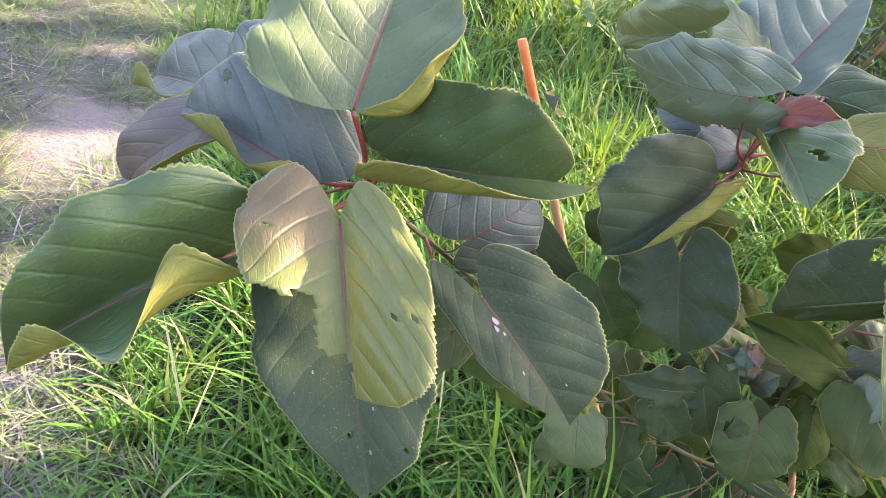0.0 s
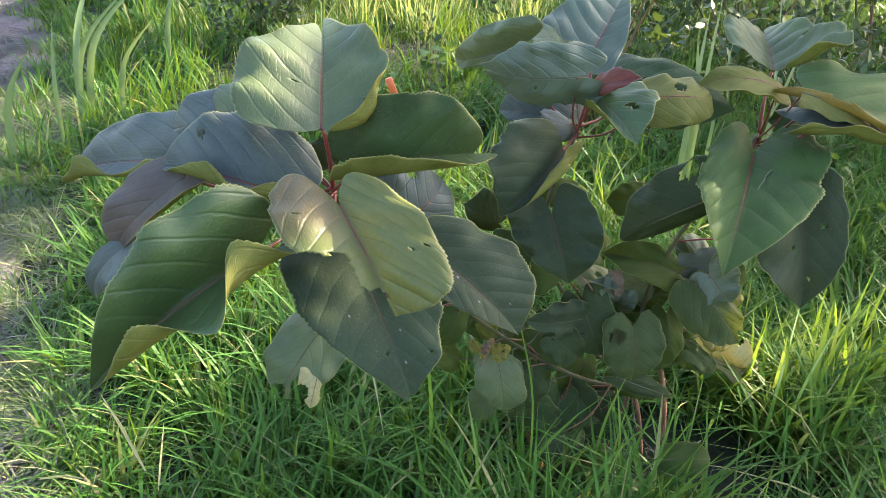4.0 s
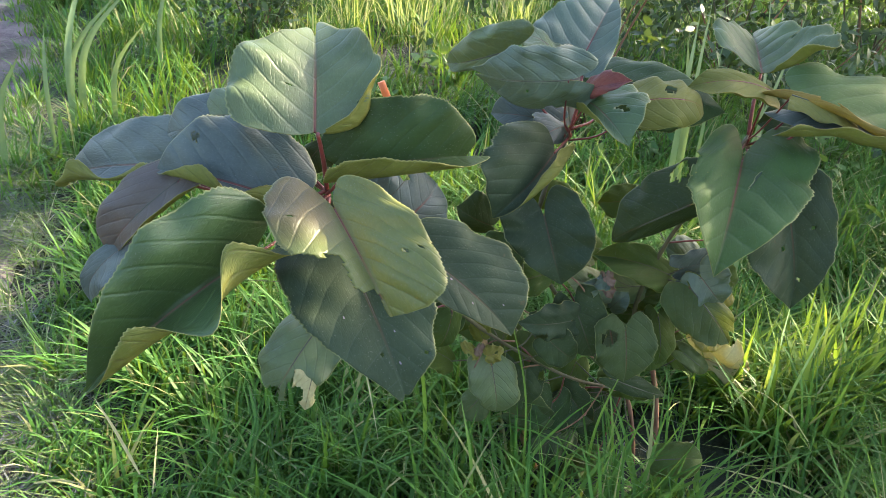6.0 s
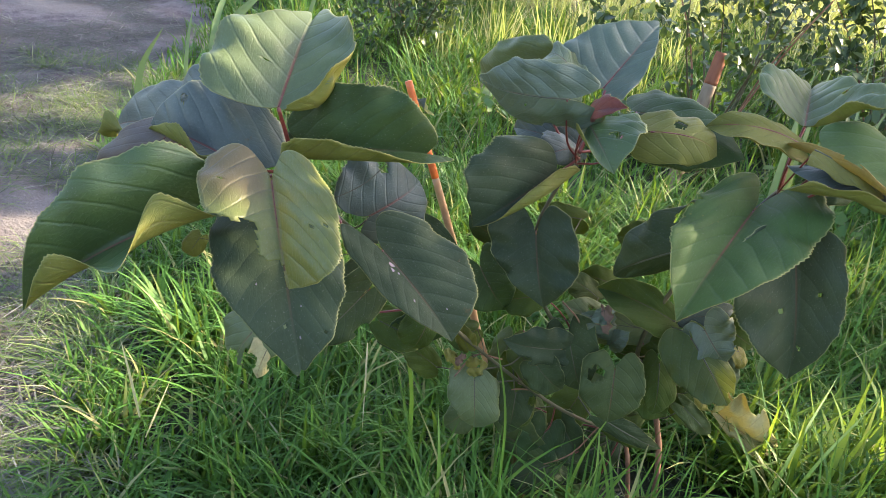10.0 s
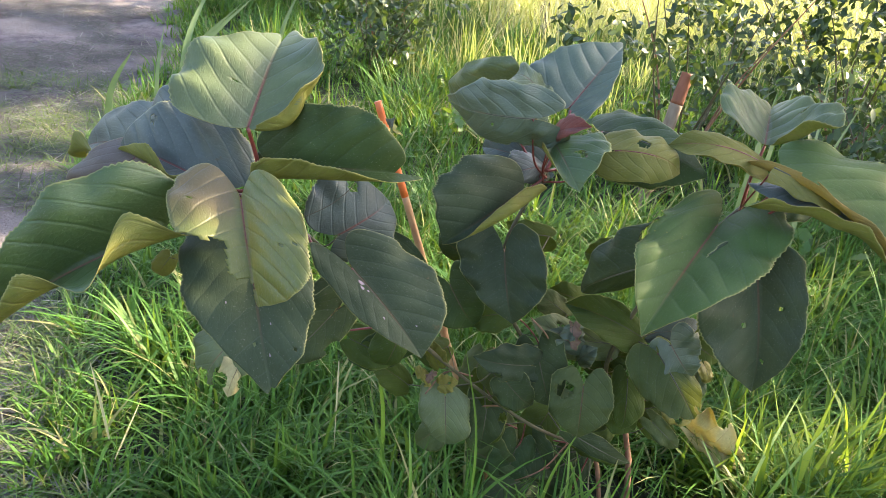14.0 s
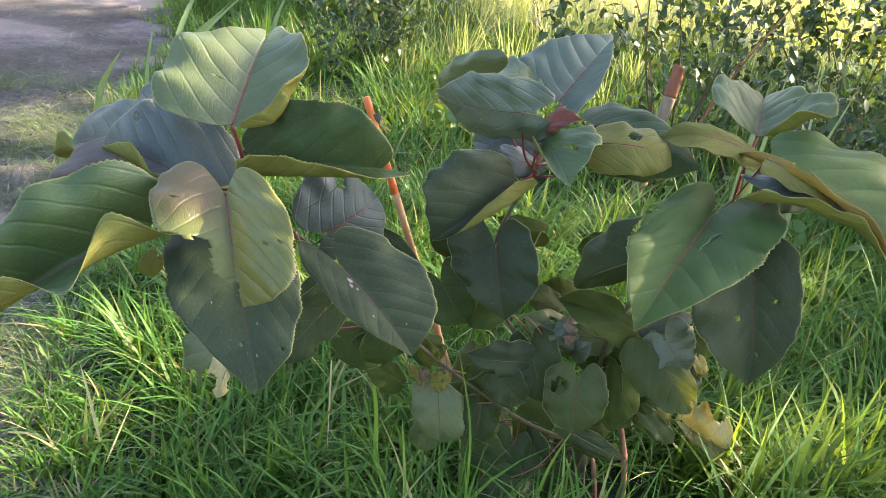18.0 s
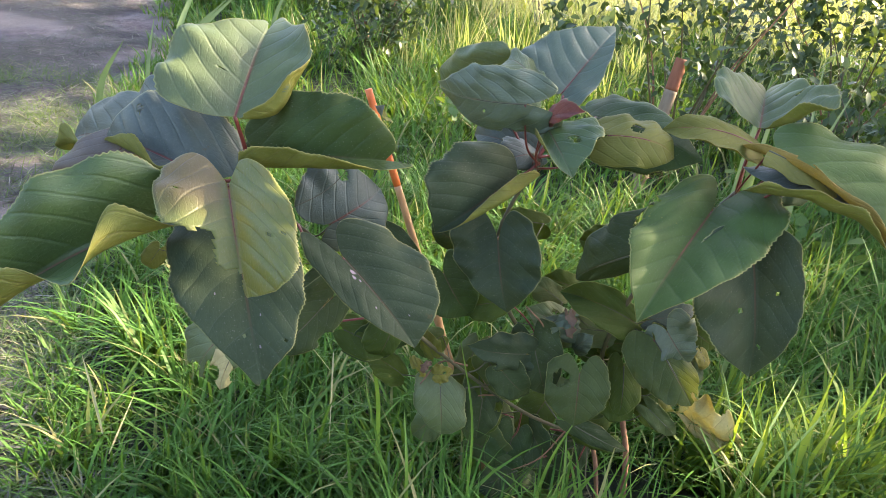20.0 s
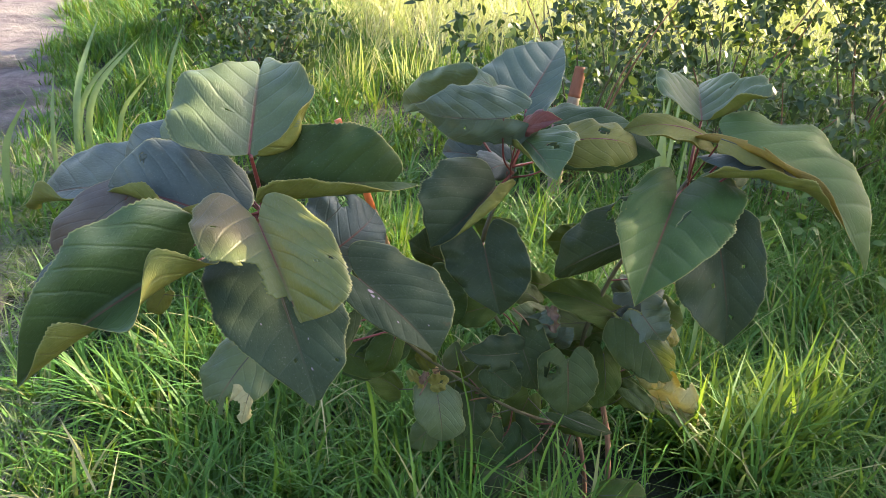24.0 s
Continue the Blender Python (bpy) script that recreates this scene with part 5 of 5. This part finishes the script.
made.append(leaf((0.193, 1.250, 0.723), (0.318, 1.200, 0.597), (0.295, 1.220, 0.695), (0.217, 1.220, 0.616), LEAF_DARK, (0.236, 1.072, 0.644), bow=.01,wave=.12))
made.append(leaf((0.132, 1.100, 0.579), (0.230, 1.080, 0.548), (0.189, 1.100, 0.600), (0.173, 1.060, 0.541), LEAF_MID, (0.274, 1.096, 0.596), bow=.01,wave=.12))
made.append(leaf((0.604, 1.250, 0.603), (0.523, 1.250, 0.653), (0.574, 1.260, 0.651), (0.548, 1.230, 0.611), LEAF_FADED, (0.519, 1.175, 0.553), bow=.01,wave=.14))
made.append(leaf((0.756, 1.260, 0.313), (0.666, 1.240, 0.252), (0.682, 1.260, 0.304), (0.730, 1.220, 0.267), LEAF_MID, (0.790, 1.225, 0.320), bow=.01,wave=.14))
made.append(leaf((0.782, 1.240, 0.374), (0.846, 1.200, 0.410), (0.808, 1.220, 0.433), (0.817, 1.200, 0.364), LEAF_MID, (0.772, 1.218, 0.356), bow=.01,wave=.14))
made.append(leaf((0.361, 1.200, 0.319), (0.298, 1.180, 0.260), (0.308, 1.200, 0.309), (0.357, 1.170, 0.269), LEAF_FADED, (0.540, 1.170, 0.360), bow=.01,wave=.14))
made.append(leaf((0.572, 1.200, 0.173), (0.461, 1.160, 0.134), (0.492, 1.200, 0.175), (0.545, 1.150, 0.121), LEAF_DARK, (0.720, 1.220, 0.260), bow=.01,wave=.14))
made.append(leaf((0.672, 1.200, 0.086), (0.550, 1.150, 0.076), (0.586, 1.180, 0.116), (0.637, 1.140, 0.062), LEAF_MID, (0.720, 1.220, 0.260), bow=.01,wave=.14))
made.append(leaf((0.702, 1.300, 0.490), (0.750, 1.300, 0.564), (0.693, 1.300, 0.553), (0.756, 1.280, 0.513), LEAF_MID, (0.718, 1.197, 0.464), bow=.01,wave=.14))
made.append(leaf((0.324, 1.130, 0.511), (0.302, 1.130, 0.570), (0.294, 1.130, 0.536), (0.331, 1.120, 0.557), LEAF_BROWN, (0.358, 1.130, 0.510), bow=.005,wave=.14))
made.append(leaf((0.836, 1.120, 0.479), (0.888, 1.100, 0.448), (0.870, 1.110, 0.498), (0.840, 1.100, 0.443), LEAF_YELLOW, (0.736, 1.204, 0.428), bow=.005,wave=.14,holes=((.5,.4,.15),)))
made.append(leaf((0.629, 1.170, 0.536), (0.654, 1.150, 0.583), (0.630, 1.170, 0.573), (0.655, 1.140, 0.552), LEAF_PALE, (0.700, 1.190, 0.500), bow=.005,wave=.14))
made.append(leaf((0.220, 1.100, 0.624), (0.195, 1.080, 0.558), (0.172, 1.100, 0.588), (0.235, 1.080, 0.581), LEAF_MID, (0.274, 1.096, 0.596), bow=.01,wave=.14))
made.append(leaf((0.435, 1.300, 0.451), (0.406, 1.270, 0.345), (0.383, 1.300, 0.393), (0.458, 1.270, 0.396), LEAF_FADED, (0.449, 1.150, 0.435), bow=.01,wave=.14))
made.append(leaf((0.547, 1.300, 0.168), (0.459, 1.280, 0.160), (0.491, 1.300, 0.202), (0.500, 1.260, 0.134), LEAF_MID, (0.720, 1.220, 0.260), bow=.01,wave=.14))
made.append(leaf((0.597, 1.150, 0.633), (0.606, 1.130, 0.582), (0.587, 1.150, 0.606), (0.612, 1.130, 0.618), LEAF_WITHERED, (0.497, 1.170, 0.590), bow=.004,wave=.5))
made.append(leaf((0.620, 1.160, 0.620), (0.573, 1.140, 0.617), (0.593, 1.160, 0.631), (0.596, 1.130, 0.607), LEAF_PALE, (0.711, 1.174, 0.582), bow=.004,wave=.4))
made.append(leaf((0.789, 1.120, 0.617), (0.814, 1.100, 0.576), (0.788, 1.120, 0.588), (0.812, 1.100, 0.610), LEAF_WITHERED, (0.717, 1.166, 0.622), bow=.004,wave=.5))
made.append(leaf((0.310, 1.100, 0.517), (0.299, 1.090, 0.494), (0.298, 1.100, 0.505), (0.312, 1.090, 0.506), LEAF_WITHERED, (0.358, 1.130, 0.510), bow=.004,wave=.5))
made.append(leaf((0.474, 1.200, 0.510), (0.473, 1.200, 0.449), (0.450, 1.200, 0.485), (0.504, 1.200, 0.480), LEAF_DARK, (0.541, 1.180, 0.516), bow=.004,wave=.3))
made.append(leaf((0.696, 1.200, 0.534), (0.754, 1.180, 0.556), (0.726, 1.200, 0.569), (0.726, 1.170, 0.527), LEAF_MID, (0.706, 1.182, 0.541), bow=.006,wave=.3))
made.append(leaf((0.908, 1.200, 0.507), (0.923, 1.180, 0.455), (0.892, 1.200, 0.477), (0.929, 1.180, 0.494), LEAF_SOFT, (0.736, 1.204, 0.428), bow=.006,wave=.3))
# separate leaf added in place of the large right leaf's folded yellow margin
made.append(leaf((0.878, 1.050, 1.062), (0.993, 0.970, 1.012), (0.952, 1.030, 1.046), (0.907, 1.000, 1.029), LEAF_YELLOW, (0.901, 1.203, 0.910), bow=.01,lobe=.02,wave=.14))
# the low leaves round the stems; many have their shade put into darker colours
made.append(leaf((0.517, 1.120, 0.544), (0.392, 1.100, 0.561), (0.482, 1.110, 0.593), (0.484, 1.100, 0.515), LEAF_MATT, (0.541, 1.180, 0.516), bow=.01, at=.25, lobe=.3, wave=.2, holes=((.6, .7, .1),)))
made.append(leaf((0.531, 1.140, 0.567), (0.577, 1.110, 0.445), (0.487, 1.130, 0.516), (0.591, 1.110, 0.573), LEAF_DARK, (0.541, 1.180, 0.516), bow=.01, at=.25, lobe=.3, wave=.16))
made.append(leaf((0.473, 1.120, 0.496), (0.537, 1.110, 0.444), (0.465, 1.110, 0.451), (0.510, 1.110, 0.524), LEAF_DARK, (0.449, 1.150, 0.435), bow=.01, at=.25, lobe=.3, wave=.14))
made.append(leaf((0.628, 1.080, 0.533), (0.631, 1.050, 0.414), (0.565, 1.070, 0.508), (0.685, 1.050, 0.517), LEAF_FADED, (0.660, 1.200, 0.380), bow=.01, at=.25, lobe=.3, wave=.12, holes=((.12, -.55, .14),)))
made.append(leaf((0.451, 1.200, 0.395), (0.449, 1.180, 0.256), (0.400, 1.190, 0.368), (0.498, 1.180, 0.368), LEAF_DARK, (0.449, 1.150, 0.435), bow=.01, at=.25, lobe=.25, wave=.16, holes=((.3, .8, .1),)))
made.append(leaf((0.539, 1.220, 0.246), (0.509, 1.200, 0.121), (0.478, 1.210, 0.240), (0.582, 1.200, 0.206), LEAF_DEEP_SHADE, (0.540, 1.170, 0.360), bow=.01, at=.25, lobe=.3, wave=.14))
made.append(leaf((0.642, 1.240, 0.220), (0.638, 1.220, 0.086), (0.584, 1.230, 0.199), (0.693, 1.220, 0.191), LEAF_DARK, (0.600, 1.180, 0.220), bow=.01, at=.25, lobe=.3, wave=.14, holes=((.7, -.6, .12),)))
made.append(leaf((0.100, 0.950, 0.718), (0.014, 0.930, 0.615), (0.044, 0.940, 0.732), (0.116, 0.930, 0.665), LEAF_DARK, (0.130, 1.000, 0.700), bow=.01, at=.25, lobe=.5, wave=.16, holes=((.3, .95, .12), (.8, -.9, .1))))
made.append(leaf((0.240, 1.100, 0.587), (0.129, 1.100, 0.519), (0.193, 1.090, 0.620), (0.232, 1.100, 0.525), LEAF_DEEP_SHADE, (0.236, 1.072, 0.644), bow=.01, at=.25, lobe=.25, wave=.15))
made.append(leaf((0.326, 1.160, 0.698), (0.391, 1.140, 0.609), (0.292, 1.150, 0.637), (0.389, 1.140, 0.724), LEAF_DEEP_SHADE, (0.430, 1.155, 0.700), bow=.01, at=.25, lobe=.3, wave=.15, holes=((.4, -.9, .1),)))
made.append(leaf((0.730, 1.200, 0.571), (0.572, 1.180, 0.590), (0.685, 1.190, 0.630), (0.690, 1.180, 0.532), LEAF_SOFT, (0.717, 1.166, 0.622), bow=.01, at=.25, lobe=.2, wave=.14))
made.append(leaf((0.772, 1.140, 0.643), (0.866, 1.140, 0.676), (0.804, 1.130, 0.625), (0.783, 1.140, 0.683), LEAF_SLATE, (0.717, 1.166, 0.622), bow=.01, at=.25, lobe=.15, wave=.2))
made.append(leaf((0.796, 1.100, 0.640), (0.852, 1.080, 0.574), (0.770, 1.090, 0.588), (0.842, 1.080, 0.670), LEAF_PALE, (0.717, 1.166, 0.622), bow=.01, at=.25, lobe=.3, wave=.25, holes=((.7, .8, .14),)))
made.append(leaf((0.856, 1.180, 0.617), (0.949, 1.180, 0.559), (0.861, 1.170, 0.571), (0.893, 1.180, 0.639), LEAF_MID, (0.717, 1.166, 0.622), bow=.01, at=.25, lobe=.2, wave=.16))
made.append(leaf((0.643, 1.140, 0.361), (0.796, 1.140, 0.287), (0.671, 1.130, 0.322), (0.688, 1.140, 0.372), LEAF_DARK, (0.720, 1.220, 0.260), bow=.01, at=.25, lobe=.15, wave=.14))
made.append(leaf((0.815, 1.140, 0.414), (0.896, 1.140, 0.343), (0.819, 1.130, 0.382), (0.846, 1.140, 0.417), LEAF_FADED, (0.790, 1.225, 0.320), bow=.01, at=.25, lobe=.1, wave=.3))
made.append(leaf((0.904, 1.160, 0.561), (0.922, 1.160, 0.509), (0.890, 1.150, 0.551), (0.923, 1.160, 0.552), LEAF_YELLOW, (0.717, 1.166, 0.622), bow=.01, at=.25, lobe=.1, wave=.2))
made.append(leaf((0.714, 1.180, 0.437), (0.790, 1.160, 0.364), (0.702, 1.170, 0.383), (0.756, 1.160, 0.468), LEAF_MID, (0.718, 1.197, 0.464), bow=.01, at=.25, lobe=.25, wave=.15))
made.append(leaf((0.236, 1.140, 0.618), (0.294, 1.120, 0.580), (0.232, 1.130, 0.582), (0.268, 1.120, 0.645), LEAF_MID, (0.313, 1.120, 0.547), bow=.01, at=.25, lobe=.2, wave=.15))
made.append(leaf((0.734, 1.220, 0.504), (0.644, 1.220, 0.495), (0.701, 1.210, 0.547), (0.719, 1.220, 0.463), LEAF_DEEP_SHADE, (0.700, 1.190, 0.500), bow=.01, at=.25, lobe=.2, wave=.18))
for ob in made:
    ob.data.transform(HOME)
    for child in ob.children:
        child.data.transform(HOME)
    ob.parent = sapling
